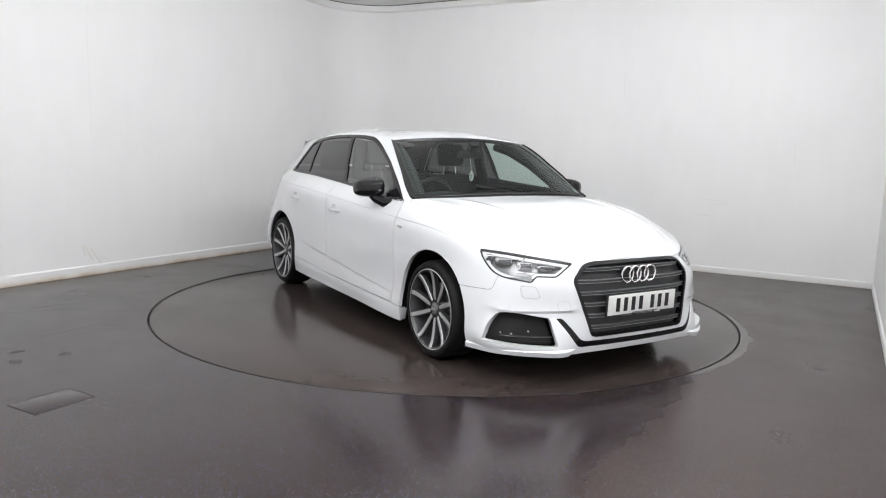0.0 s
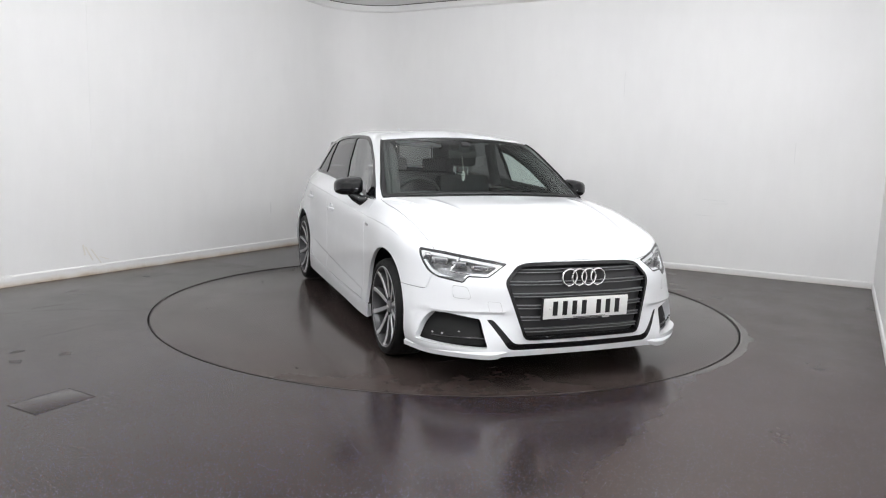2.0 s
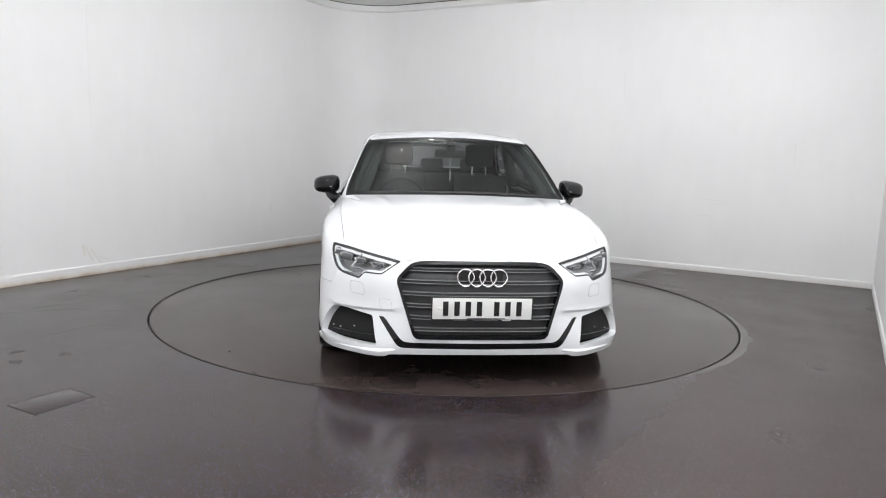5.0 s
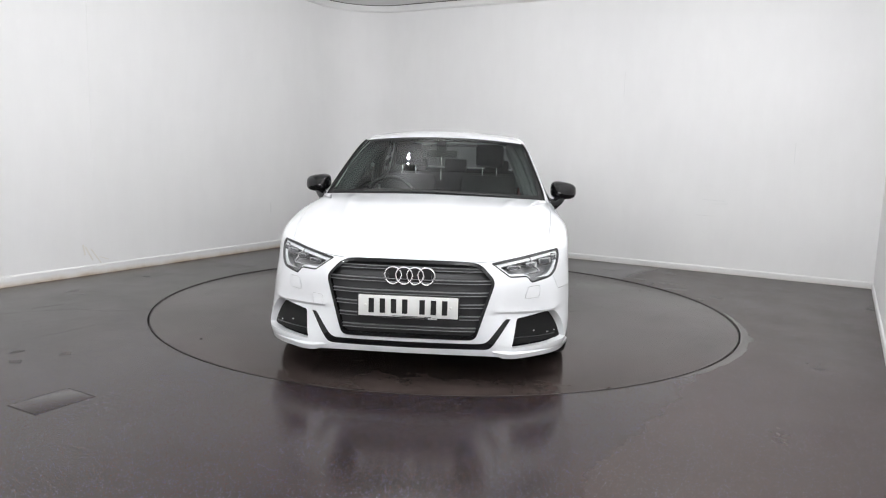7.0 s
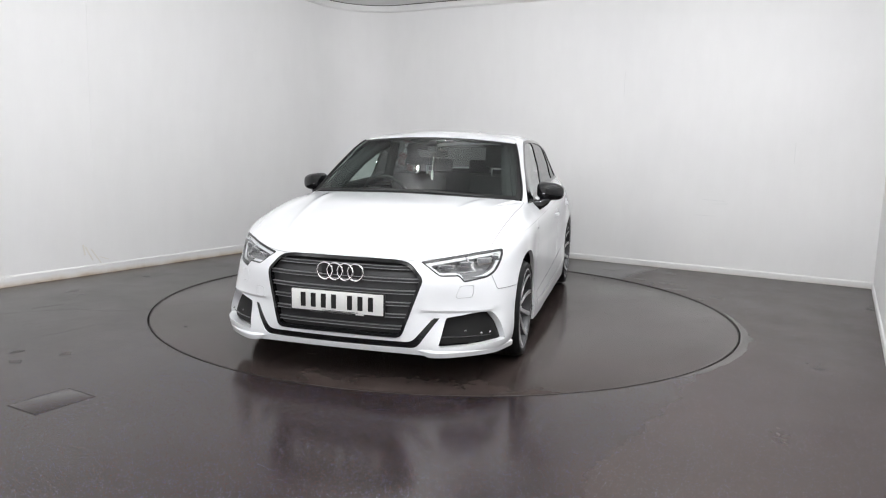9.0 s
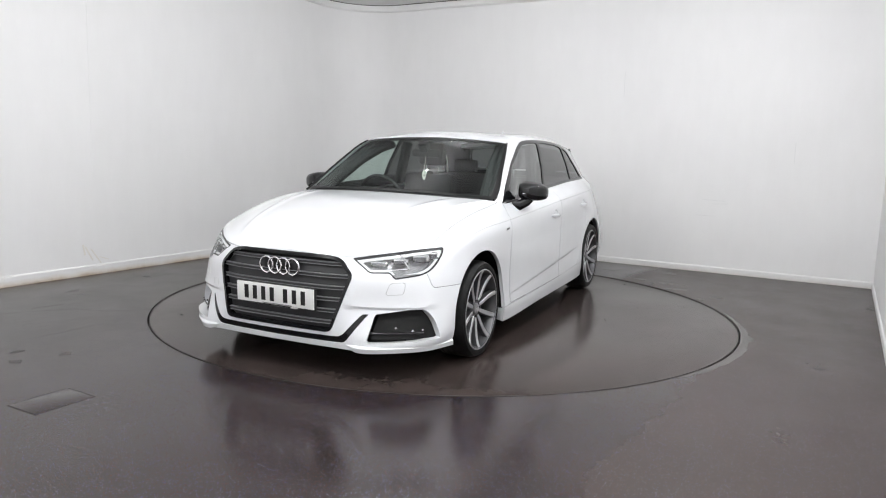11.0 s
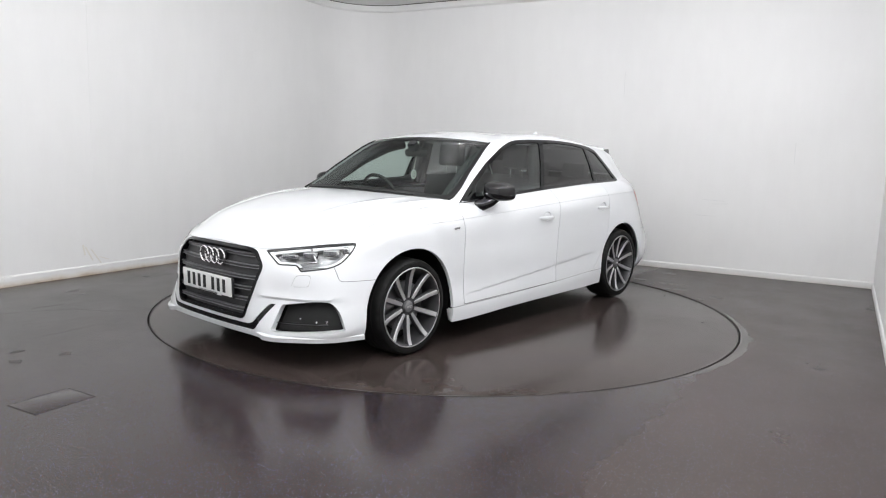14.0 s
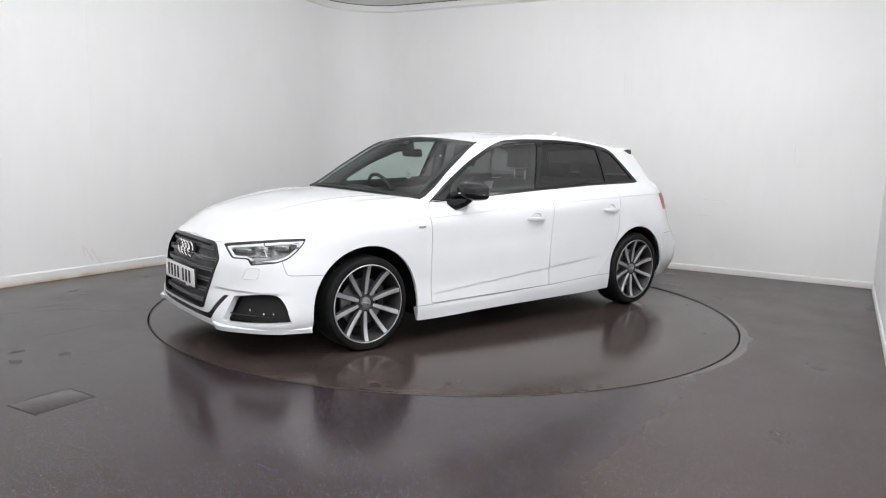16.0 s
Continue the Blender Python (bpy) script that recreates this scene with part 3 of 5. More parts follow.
# ---------------------------------------------------------------- the car's skin
# Rings round the left half of the body, from the nose's middle to the tail's middle, bottom to roof: (x, y, z) at 15 stations.
RINGS = [
    [(2.142, 0, .176), (2.132, .36, .176), (2.105, .54, .172), (1.89, .795, .168), (1.67, .848, .160), (1.32, .85, .155), (.90, .878, .143), (.30, .886, .158), (-.30, .886, .166), (-.95, .880, .177), (-1.40, .83, .19), (-1.75, .80, .205), (-2.0, .70, .215), (-2.08, .47, .22), (-2.10, 0, .22)],
    [(2.155, 0, .232), (2.142, .36, .228), (2.105, .55, .208), (1.895, .81, .206), (1.67, .868, .222), (1.32, .876, .225), (.90, .886, .222), (.30, .892, .232), (-.30, .892, .252), (-.95, .888, .274), (-1.40, .872, .29), (-1.78, .85, .30), (-2.04, .735, .31), (-2.11, .48, .31), (-2.13, 0, .31)],
    [(2.160, 0, .40), (2.135, .36, .40), (2.045, .56, .39), (1.875, .775, .385), (1.67, .868, .40), (1.32, .886, .42), (.90, .872, .37), (.30, .882, .38), (-.30, .885, .40), (-.95, .880, .44), (-1.40, .887, .45), (-1.79, .858, .45), (-2.06, .745, .46), (-2.13, .49, .46), (-2.15, 0, .46)],
    [(2.128, 0, .58), (2.105, .37, .575), (2.005, .59, .56), (1.87, .738, .562), (1.68, .838, .58), (1.32, .884, .62), (.90, .874, .60), (.30, .882, .61), (-.30, .884, .63), (-.95, .878, .66), (-1.40, .882, .67), (-1.79, .820, .66), (-1.99, .705, .66), (-2.075, .48, .66), (-2.095, 0, .66)],
    [(2.072, 0, .668), (2.062, .36, .658), (1.95, .555, .672), (1.80, .712, .692), (1.62, .822, .728), (1.32, .866, .782), (.90, .868, .803), (.30, .868, .838), (-.30, .866, .873), (-.95, .855, .903), (-1.40, .815, .916), (-1.76, .745, .92), (-1.93, .655, .92), (-2.01, .45, .92), (-2.035, 0, .92)],
    [(2.035, 0, .708), (2.022, .34, .698), (1.91, .53, .708), (1.765, .668, .730), (1.58, .772, .772), (1.30, .822, .828), (.89, .838, .848), (.30, .842, .868), (-.30, .842, .900), (-.95, .832, .934), (-1.40, .788, .952), (-1.74, .735, .955), (-1.905, .64, .96), (-1.975, .44, .96), (-1.995, 0, .96)],
    [(1.90, 0, .800), (1.88, .32, .793), (1.79, .48, .790), (1.66, .605, .803), (1.48, .70, .838), (1.24, .760, .872), (.865, .805, .885), (.30, .808, .902), (-.30, .806, .933), (-.95, .792, .968), (-1.40, .757, .985), (-1.69, .722, .985), (-1.88, .63, .995), (-1.945, .43, 1.0), (-1.965, 0, 1.0)],
    [(1.55, 0, .897), (1.535, .30, .892), (1.47, .46, .886), (1.37, .575, .886), (1.23, .66, .900), (1.06, .725, .906), (.835, .785, .902), (.30, .785, .924), (-.30, .778, .955), (-.95, .760, .990), (-1.38, .738, 1.005), (-1.63, .712, 1.008), (-1.855, .615, 1.02), (-1.92, .42, 1.025), (-1.94, 0, 1.025)],
    [(1.045, 0, .952), (1.03, .28, .948), (.985, .48, .940), (.925, .63, .932), (.862, .748, .924), (.83, .775, .915), (.795, .790, .905), (.30, .772, .935), (-.30, .758, .967), (-.95, .738, 1.003), (-1.36, .724, 1.018), (-1.56, .700, 1.03), (-1.82, .60, 1.045), (-1.885, .41, 1.055), (-1.905, 0, 1.055)],
    [(.668, 0, 1.158), (.660, .285, 1.154), (.635, .47, 1.145), (.60, .59, 1.134), (.556, .684, 1.122), (.49, .70, 1.125), (.40, .705, 1.125), (.10, .695, 1.145), (-.40, .690, 1.165), (-.95, .678, 1.175), (-1.29, .665, 1.165), (-1.50, .640, 1.165), (-1.72, .562, 1.165), (-1.785, .39, 1.175), (-1.805, 0, 1.18)],
    [(.315, 0, 1.337), (.308, .28, 1.330), (.29, .45, 1.318), (.272, .54, 1.310), (.254, .597, 1.302), (.14, .607, 1.305), (.03, .600, 1.330), (-.20, .597, 1.346), (-.55, .594, 1.350), (-.95, .594, 1.337), (-1.18, .592, 1.312), (-1.40, .575, 1.295), (-1.62, .512, 1.290), (-1.69, .35, 1.308), (-1.71, 0, 1.318)],
    [(.08, 0, 1.382), (.075, .25, 1.376), (.06, .39, 1.362), (.04, .48, 1.352), (.01, .515, 1.350), (-.05, .525, 1.354), (-.13, .522, 1.362), (-.30, .52, 1.372), (-.55, .518, 1.377), (-.92, .515, 1.366), (-1.13, .512, 1.343), (-1.33, .49, 1.323), (-1.47, .43, 1.328), (-1.53, .29, 1.336), (-1.55, 0, 1.340)],
    [(-.25, 0, 1.402), (-.25, .02, 1.402), (-.26, .03, 1.402), (-.27, .04, 1.402), (-.30, .045, 1.402), (-.33, .05, 1.403), (-.37, .05, 1.403), (-.46, .05, 1.404), (-.62, .05, 1.403), (-.85, .05, 1.397), (-1.0, .05, 1.389), (-1.10, .045, 1.383), (-1.17, .04, 1.378), (-1.20, .02, 1.376), (-1.20, 0, 1.376)],
]
STEPS_U = (18, 16, 16, 14, 24, 28, 36, 36, 40, 30, 24, 16, 14, 12)
STEPS_V = (7, 14, 12, 16, 6, 12, 16, 16, 14, 14, 8, 8)


def spline(p, steps, mirror=False, crease=None, cols=slice(None)):
    """Cubic curve through points p (n, ..., 3) along the first axis, with chord-length knots."""
    p = np.asarray(p, float)
    if mirror:
        m = p * np.array([1, -1, 1])
        p = np.concatenate([m[1:2], p, m[-2:-1]])
    d = np.sqrt(((p[1:] - p[:-1]) ** 2).sum(-1)) ** 0.8 + 1e-6
    s = (p[1:] - p[:-1]) / d[..., None]
    w = d[..., None]
    t = np.empty_like(p)
    t[1:-1] = (s[:-1] * w[1:] + s[1:] * w[:-1]) / (w[1:] + w[:-1])
    t[0], t[-1] = s[0], s[-1]
    before = t.copy()
    if crease is not None:
        k = crease + (1 if mirror else 0)
        if p.ndim > 2:
            before[k, cols], t[k, cols] = s[k - 1, cols], s[k, cols]
        else:
            before[k], t[k] = s[k - 1], s[k]
    lo = 1 if mirror else 0
    out, par = [], []
    for i, n in enumerate(steps):
        a = i + lo
        last = i == len(steps) - 1
        for q in range(n + 1 if last else n):
            h = q / n
            h00, h10, h01, h11 = 2 * h ** 3 - 3 * h * h + 1, h ** 3 - 2 * h * h + h, -2 * h ** 3 + 3 * h * h, h ** 3 - h * h
            dd = d[a][..., None]
            out.append(h00 * p[a] + h10 * dd * t[a] + h01 * p[a + 1] + h11 * dd * before[a + 1])
            par.append(i + h)
    return np.array(out), np.array(par)


class Skin:
    """The left half of the car's skin: points, the rings' numbers (u along, v up) and faces."""

    def __init__(self):
        rows = np.stack([spline(r, STEPS_U, True, 4 if 8 <= k <= 10 else None)[0] for k, r in enumerate(RINGS)])
        u = spline(RINGS[0], STEPS_U, True)[1]
        grid, v = spline(rows, STEPS_V, crease=8, cols=slice(0, sum(STEPS_U[:4]) - 3))
        nv, nu = grid.shape[:2]
        grid[:, 0, 1] = grid[:, -1, 1] = 0
        self.p = [tuple(q) for q in grid.reshape(-1, 3)]
        self.uv = [(u[j], v[i]) for i in range(nv) for j in range(nu)]
        self.faces = [(i * nu + j, i * nu + j + 1, (i + 1) * nu + j + 1, (i + 1) * nu + j) for i in range(nv - 1) for j in range(nu - 1)]

    def clip(self, faces, fun):
        """Splits faces along fun = 0; returns those below 0 and those above. fun takes arrays of points and of (u, v)."""
        p, uv = np.array(self.p), np.array(self.uv)
        f = fun(p, uv)
        f = np.where(np.abs(f) < 1e-7, 1e-7, f)
        inside, outside, cut = [], [], {}
        for face in faces:
            s = [f[i] for i in face]
            if max(s) < 0:
                inside.append(face)
            elif min(s) > 0:
                outside.append(face)
            else:
                a, b = [], []
                for k, i in enumerate(face):
                    j = face[(k + 1) % len(face)]
                    (a if f[i] < 0 else b).append(i)
                    if f[i] * f[j] < 0:
                        key = (min(i, j), max(i, j))
                        if key not in cut:
                            h = f[key[0]] / (f[key[0]] - f[key[1]])
                            cut[key] = len(self.p)
                            self.p.append(tuple(p[key[0]] * (1 - h) + p[key[1]] * h))
                            self.uv.append(tuple(uv[key[0]] * (1 - h) + uv[key[1]] * h))
                            self.n.append(self.n[key[0]] * (1 - h) + self.n[key[1]] * h)
                        a.append(cut[key])
                        b.append(cut[key])
                if len(a) > 2:
                    inside.append(tuple(a))
                if len(b) > 2:
                    outside.append(tuple(b))
        return inside, outside

    def shape(self):
        """Creases of the doors and the shoulder, then the normals."""
        p, uv = np.array(self.p), np.array(self.uv)
        x, y, z = p.T
        u, v = uv.T
        step = lambda a, lo, hi: (lambda h: h * h * (3 - 2 * h))(np.clip((a - lo) / (hi - lo), 0, 1))
        # bonnet's two raised edges
        ridge = 0.40 + 0.13 * (1.95 - x) / 0.9
        z = z + 0.007 * np.exp(-((y - ridge) / 0.030) ** 2) * step(v, 4.9, 5.6) * (1 - step(v, 7.5, 8.0)) * (u < 4.5)
        # brow over the side intakes
        top = 2 + 1 / 12
        brow = 0.0095 * np.where(v >= top - 1e-6, np.exp(-np.clip(v - top, 0, 9) / 0.42), np.clip((v - 2.0) * 12, 0, 1)) * step(u, 1.15, 1.5) * (1 - step(u, 2.85, 3.6)) * (v < 3.9)
        x, y = x + brow * 0.75, y + brow * 0.6
        self.p = [tuple(q) for q in np.stack([x, y, z], 1)]
        p = np.array(self.p)
        n = np.zeros_like(p)
        f = np.array(self.faces)
        c = np.cross(p[f[:, 2]] - p[f[:, 0]], p[f[:, 3]] - p[f[:, 1]])
        for k in range(4):
            np.add.at(n, f[:, k], c)
        n[np.abs(y) < 1e-6, 1] = 0
        n /= np.linalg.norm(n, axis=1)[:, None] + 1e-12
        self.n0, self.n = n, list(n)
        self.grid_p, self.grid_uv = p, uv

    def normals(self):
        n = np.array(self.n)
        return n / (np.linalg.norm(n, axis=1)[:, None] + 1e-12)

    def front_x(self, y, z):
        y = abs(y)
        m = np.where((self.grid_uv[:, 0] < 5) & (self.grid_uv[:, 1] < 5))[0]
        i = m[((self.grid_p[m][:, 1:] - (y, z)) ** 2).sum(1).argmin()]
        n, q = self.n0[i], self.grid_p[i]
        return q[0] - (n[1] * (y - q[1]) + n[2] * (z - q[2])) / max(n[0], 0.25)

    def side_y(self, x, z):
        m = np.where((self.grid_uv[:, 0] > 3.5) & (self.grid_uv[:, 0] < 12.3) & (self.grid_uv[:, 1] < 10.2))[0]
        i = m[((self.grid_p[m][:, [0, 2]] - (x, z)) ** 2).sum(1).argmin()]
        n, q = self.n0[i], self.grid_p[i]
        return q[1] - (n[0] * (x - q[0]) + n[2] * (z - q[2])) / max(n[1], 0.3)


def fillet(poly, r):
    """A polygon with its corners rounded; r: one radius or one a corner."""
    out, k = [], len(poly)
    rs = r if isinstance(r, (list, tuple)) else [r] * k
    for i in range(k):
        p, a, b = Vector(poly[i]), Vector(poly[i - 1]), Vector(poly[(i + 1) % k])
        da, db = (a - p), (b - p)
        cut = min(rs[i], da.length * 0.45, db.length * 0.45)
        if cut < 1e-4:
            out.append(tuple(p))
            continue
        s, e = p + da.normalized() * cut, p + db.normalized() * cut
        for h in (0, 0.25, 0.5, 0.75, 1):
            out.append(tuple(s * (1 - h) ** 2 + p * 2 * h * (1 - h) + e * h * h))
    return out


def inside(poly, a, b):
    """Signed distance (below 0 inside) of points (a, b) to a polygon."""
    q = np.stack([a, b], 1)
    d = np.full(len(q), 1e9)
    sign = np.ones(len(q))
    k = len(poly)
    for i in range(k):
        v0, v1 = np.array(poly[i], float), np.array(poly[(i + 1) % k], float)
        e, w = v1 - v0, q - v0
        h = np.clip((w @ e) / (e @ e + 1e-15), 0, 1)
        d = np.minimum(d, ((w - h[:, None] * e) ** 2).sum(1))
        c1, c2 = q[:, 1] >= v0[1], q[:, 1] < v1[1]
        c3 = e[0] * w[:, 1] > e[1] * w[:, 0]
        sign = np.where((c1 & c2 & c3) | (~c1 & ~c2 & ~c3), -sign, sign)
    return sign * np.sqrt(d)


SLANT = math.sqrt(0.5)


def on_side(poly, u0=3.2, u1=12.6, v0=-1, v1=99):
    return lambda p, uv: np.where((uv[:, 0] > u0) & (uv[:, 0] < u1) & (uv[:, 1] > v0) & (uv[:, 1] < v1), inside(poly, p[:, 0], p[:, 2]), 1.0)


def on_front(poly, u1=5.0, v1=5.2):
    return lambda p, uv: np.where((uv[:, 0] < u1) & (uv[:, 1] < v1), inside(poly, p[:, 1], p[:, 2]), 1.0)


def on_corner(poly, u1=5.2, v1=5.2):
    return lambda p, uv: np.where((uv[:, 0] < u1) & (uv[:, 1] < v1), inside(poly, (p[:, 1] - p[:, 0]) * SLANT, p[:, 2]), 1.0)


def grown(fun, d):
    return lambda p, uv: fun(p, uv) - d


SK = Skin()
SK.shape()


def carve(faces, fun, gap):
    """Inside, gap and outside of a cut line with a gap of that width."""
    a, rest = SK.clip(faces, grown(fun, -gap / 2))
    mid, b = SK.clip(rest, grown(fun, gap / 2))
    return a, mid, b


# outlines, in metres on the car
DLO = fillet([(.815, .898), (.642, 1.025), (.40, 1.168), (.167, 1.279), (.02, 1.325), (-.20, 1.341), (-.55, 1.346), (-.85, 1.336), (-1.12, 1.307), (-1.215, 1.279), (-1.345, 1.168), (-1.497, 1.022), (-1.43, 1.012), (-.86, .996), (-.18, .959), (.24, .932)], [.005, .08, .08, .08, .08, .08, .1, .1, .05, .05, .08, .015, .02, .1, .1, .1])
PANE_FRONT = fillet([(.64, .938), (.60, 1.01), (.40, 1.140), (.167, 1.252), (.02, 1.300), (-.20, 1.318), (-.325, 1.321), (-.222, .980), (.24, .952)], .02)
PANE_REAR = fillet([(-.262, .985), (-.378, 1.322), (-.60, 1.323), (-.85, 1.312), (-1.012, 1.293), (-1.058, 1.020), (-.86, 1.015)], .015)
PANE_QUARTER = fillet([(-1.045, 1.284), (-1.11, 1.280), (-1.20, 1.255), (-1.32, 1.150), (-1.432, 1.035), (-1.088, 1.022)], .012)
ARCH_FRONT = [(1.318 + .372 * math.cos(radians(a)) * (1.0 if a < 90 else 0.99), .285 + .368 * math.sin(radians(a))) for a in range(0, 181, 6)] + [(.945, .05), (1.692, .05)]
ARCH_REAR = [(-1.322 + .355 * math.cos(radians(a)), .300 + .362 * math.sin(radians(a))) for a in range(0, 181, 6)] + [(-1.665, .05), (-.955, .05)]
HEADLIGHT = fillet([(-1.152, .655), (-1.00, .676), (-.80, .698), (-.641, .709), (-.652, .675), (-.685, .630), (-.728, .590), (-.79, .566), (-.945, .548), (-.968, .580), (-1.072, .580)], [.004, .03, .03, .012, .02, .03, .03, .04, .006, .006, .012])
GRILLE = fillet([(-.30, .664), (.30, .664), (.372, .650), (.449, .567), (.352, .262), (-.352, .262)], [.02, .04, .03, .03, .03, .03])
CHANNEL_OUT = fillet([(-.1, .203), (.430, .208), (.540, .372), (.540, .50), (-.1, .50)], [0, .03, 0, 0, 0])
CHANNEL_IN = fillet([(-.1, .240), (.408, .243), (.510, .372), (.510, .60), (-.1, .60)], [0, .03, 0, 0, 0])
FOG = fillet([(-1.047, .366), (-.86, .389), (-.772, .386), (-.722, .330), (-.688, .228), (-.90, .226), (-1.108, .219)], [.005, .05, .03, .04, .006, .05, .006])
DOOR_FRONT = fillet([(.838, .246), (.838, .70), (.858, .84), (.815, .898), (.16, 1.32), (-.30, 1.40), (-.305, .97), (-.262, .55), (-.262, .268)], [.015, .2, .03, .01, .1, 0, .1, .2, .01])
DOOR_REAR = fillet([(-.262, .268), (-.262, .55), (-.305, .97), (-.30, 1.40), (-1.05, 1.38), (-1.12, 1.00), (-1.075, .80), (-1.06, .58), (-.90, .36), (-.80, .288)], [.01, .2, .1, 0, .02, .1, .1, .1, .1, .03])
SILL = [(.955, .05), (.955, .238), (.445, .247), (-.30, .268), (-.78, .292), (-.985, .294), (-1.02, .05)]
BONNET = fillet([(2.3, -.1), (2.3, .80), (1.80, .722), (1.60, .745), (1.38, .766), (1.05, .777), (.85, .768), (.872, .752), (.935, .65), (1.01, .49), (1.06, .29), (1.075, -.1)], [0, 0, .1, .1, .1, .05, .01, .01, .1, .1, .1, 0])
BUMPER_LINE = fillet([(3.0, -.2), (3.0, .60), (1.95, .60), (1.84, .60), (1.822, .498), (1.60, .498), (1.60, -.2)], [0, 0, 0, .01, .02, 0, 0])
WASHER = fillet([(-.970, .530), (-.885, .533), (-.898, .470), (-.998, .466)], .012)
TAIL = fillet([(-1.765, .920), (-2.4, .945), (-2.4, .78), (-1.795, .785)], [.02, 0, 0, .02])
HANDLES = ((-.103, .768), (-.965, .807))

# crisp creases: the doors' rising line and the shoulder, each a narrow step cut into the skin
def smooth_step(a, lo, hi):
    h = np.clip((a - lo) / (hi - lo), 0, 1)
    return h * h * (3 - 2 * h)


faces = SK.faces
rising = lambda p, uv: p[:, 2] - 0.309 - (0.837 - p[:, 0]) * 0.0826
shoulder = lambda p, uv: (uv[:, 1] - 4.0) * 0.225
for fun, wide in ((rising, 0.009), (shoulder, 0.006)):
    for edge in (0.0002, -wide):
        low, high = SK.clip(faces, grown(fun, edge))
        faces = low + high
p, uv = np.array(SK.p), np.array(SK.uv)
hold = smooth_step(p[:, 0], -0.92, -0.70) * (1 - smooth_step(p[:, 0], 0.80, 0.845)) * smooth_step(uv[:, 1], 0.9, 1.25) * (uv[:, 1] < 3.2)
p[:, 1] -= 0.0040 * np.clip(-rising(p, uv) / 0.009, 0, 1) * hold
hold = np.exp(-np.clip(4.0 - uv[:, 1], 0, 9) / 0.45) * smooth_step(uv[:, 0], 4.1, 4.9) * (1 - smooth_step(uv[:, 0], 10.8, 11.6)) * (uv[:, 1] > 2.2)
p[:, 1] -= 0.0032 * np.clip(-shoulder(p, uv) / 0.006, 0, 1) * hold
SK.p = [tuple(q) for q in p]
# glass
screen = lambda p, uv: np.maximum(np.maximum((uv[:, 0] - 4.0) * 0.09, (8.02 - uv[:, 1]) * 0.25), (uv[:, 1] - 10.0) * 0.2)
SCREEN, faces = SK.clip(faces, screen)
SCREEN_GLASS, SCREEN_FRIT = SK.clip(SCREEN, grown(screen, -0.022))
back = lambda p, uv: np.maximum(np.maximum((12.15 - uv[:, 0]) * 0.12, (8.15 - uv[:, 1]) * 0.13), (uv[:, 1] - 9.8) * 0.13)
BACK_GLASS, faces = SK.clip(faces, back)
SIDE_GLASS, faces = SK.clip(faces, on_side(DLO, 4.05, 12.6, 7.2, 10.7))
P_FRONT, SIDE_GLASS = SK.clip(SIDE_GLASS, on_side(PANE_FRONT))
P_REAR, SIDE_GLASS = SK.clip(SIDE_GLASS, on_side(PANE_REAR))
P_QUARTER, SIDE_TRIM = SK.clip(SIDE_GLASS, on_side(PANE_QUARTER))
# openings
_, faces = SK.clip(faces, on_side(ARCH_FRONT, 3.2, 7, -1, 4.2))
_, faces = SK.clip(faces, on_side(ARCH_REAR, 7, 12.5, -1, 4.2))
LIGHT, faces = SK.clip(faces, on_corner(HEADLIGHT))
GRILLE_IN, faces = SK.clip(faces, on_front(GRILLE))
FOG_IN, faces = SK.clip(faces, on_corner(FOG))
TAIL_IN, faces = SK.clip(faces, on_side(TAIL, 9, 13.45, 2.5, 5.5))
out_f, in_f = on_front(CHANNEL_OUT), on_front(CHANNEL_IN)
top_cut = lambda p, uv: np.where(uv[:, 0] < 5, p[:, 2] - 0.366, 1.0)
channel = lambda p, uv: np.maximum(np.maximum(out_f(p, uv), -in_f(p, uv)), top_cut(p, uv))
CHANNEL, faces = SK.clip(faces, channel)
# panels
GAPS = []
bonnet = lambda p, uv: np.where((uv[:, 1] > 4.0) & (uv[:, 1] < 8.1) & (uv[:, 0] < 6.3), inside(BONNET, p[:, 0], p[:, 1]), 1.0)
bonnet_all = lambda p, uv: np.maximum(bonnet(p, uv), (4.05 - uv[:, 1]) * 0.06)
HOOD, mid, faces = carve(faces, bonnet_all, 0.0035)
GAPS += mid
SKIRT, mid, faces = carve(faces, on_side(SILL), 0.004)
GAPS += mid
DOOR_F, mid, faces = carve(faces, on_side(DOOR_FRONT, 4.5, 9.6, 0, 8.6), 0.005)
GAPS += mid
DOOR_R, mid, faces = carve(faces, on_side(DOOR_REAR, 7, 11.5, 0, 8.9), 0.0035)
GAPS += mid
bumper = lambda p, uv: np.where((uv[:, 0] < 5.2) & (uv[:, 1] < 4.4), inside(BUMPER_LINE, p[:, 0], p[:, 2]), 1.0)
bumper_top = lambda p, uv: np.where(uv[:, 0] < 3.0, np.minimum(bumper(p, uv), (uv[:, 1] - 4.05) * 0.06), bumper(p, uv))
BUMPER, mid, faces = carve(faces, bumper_top, 0.003)
GAPS += mid
FLAP, FLAP_GAP, BUMPER = carve(BUMPER, on_corner(WASHER), 0.0022)
COWL, faces = SK.clip(faces, lambda p, uv: np.maximum(np.maximum(7.3 - uv[:, 1], uv[:, 0] - 4.25), 0.80 - p[:, 0]))
FENDER, faces = SK.clip(faces, lambda p, uv: np.where(uv[:, 1] < 8.0, 0.80 - p[:, 0], 1.0))
rear_b = lambda p, uv: np.maximum(p[:, 0] + 1.70, p[:, 2] - 0.585)
REAR_BUMPER, mid, faces = carve(faces, rear_b, 0.003)
GAPS += mid
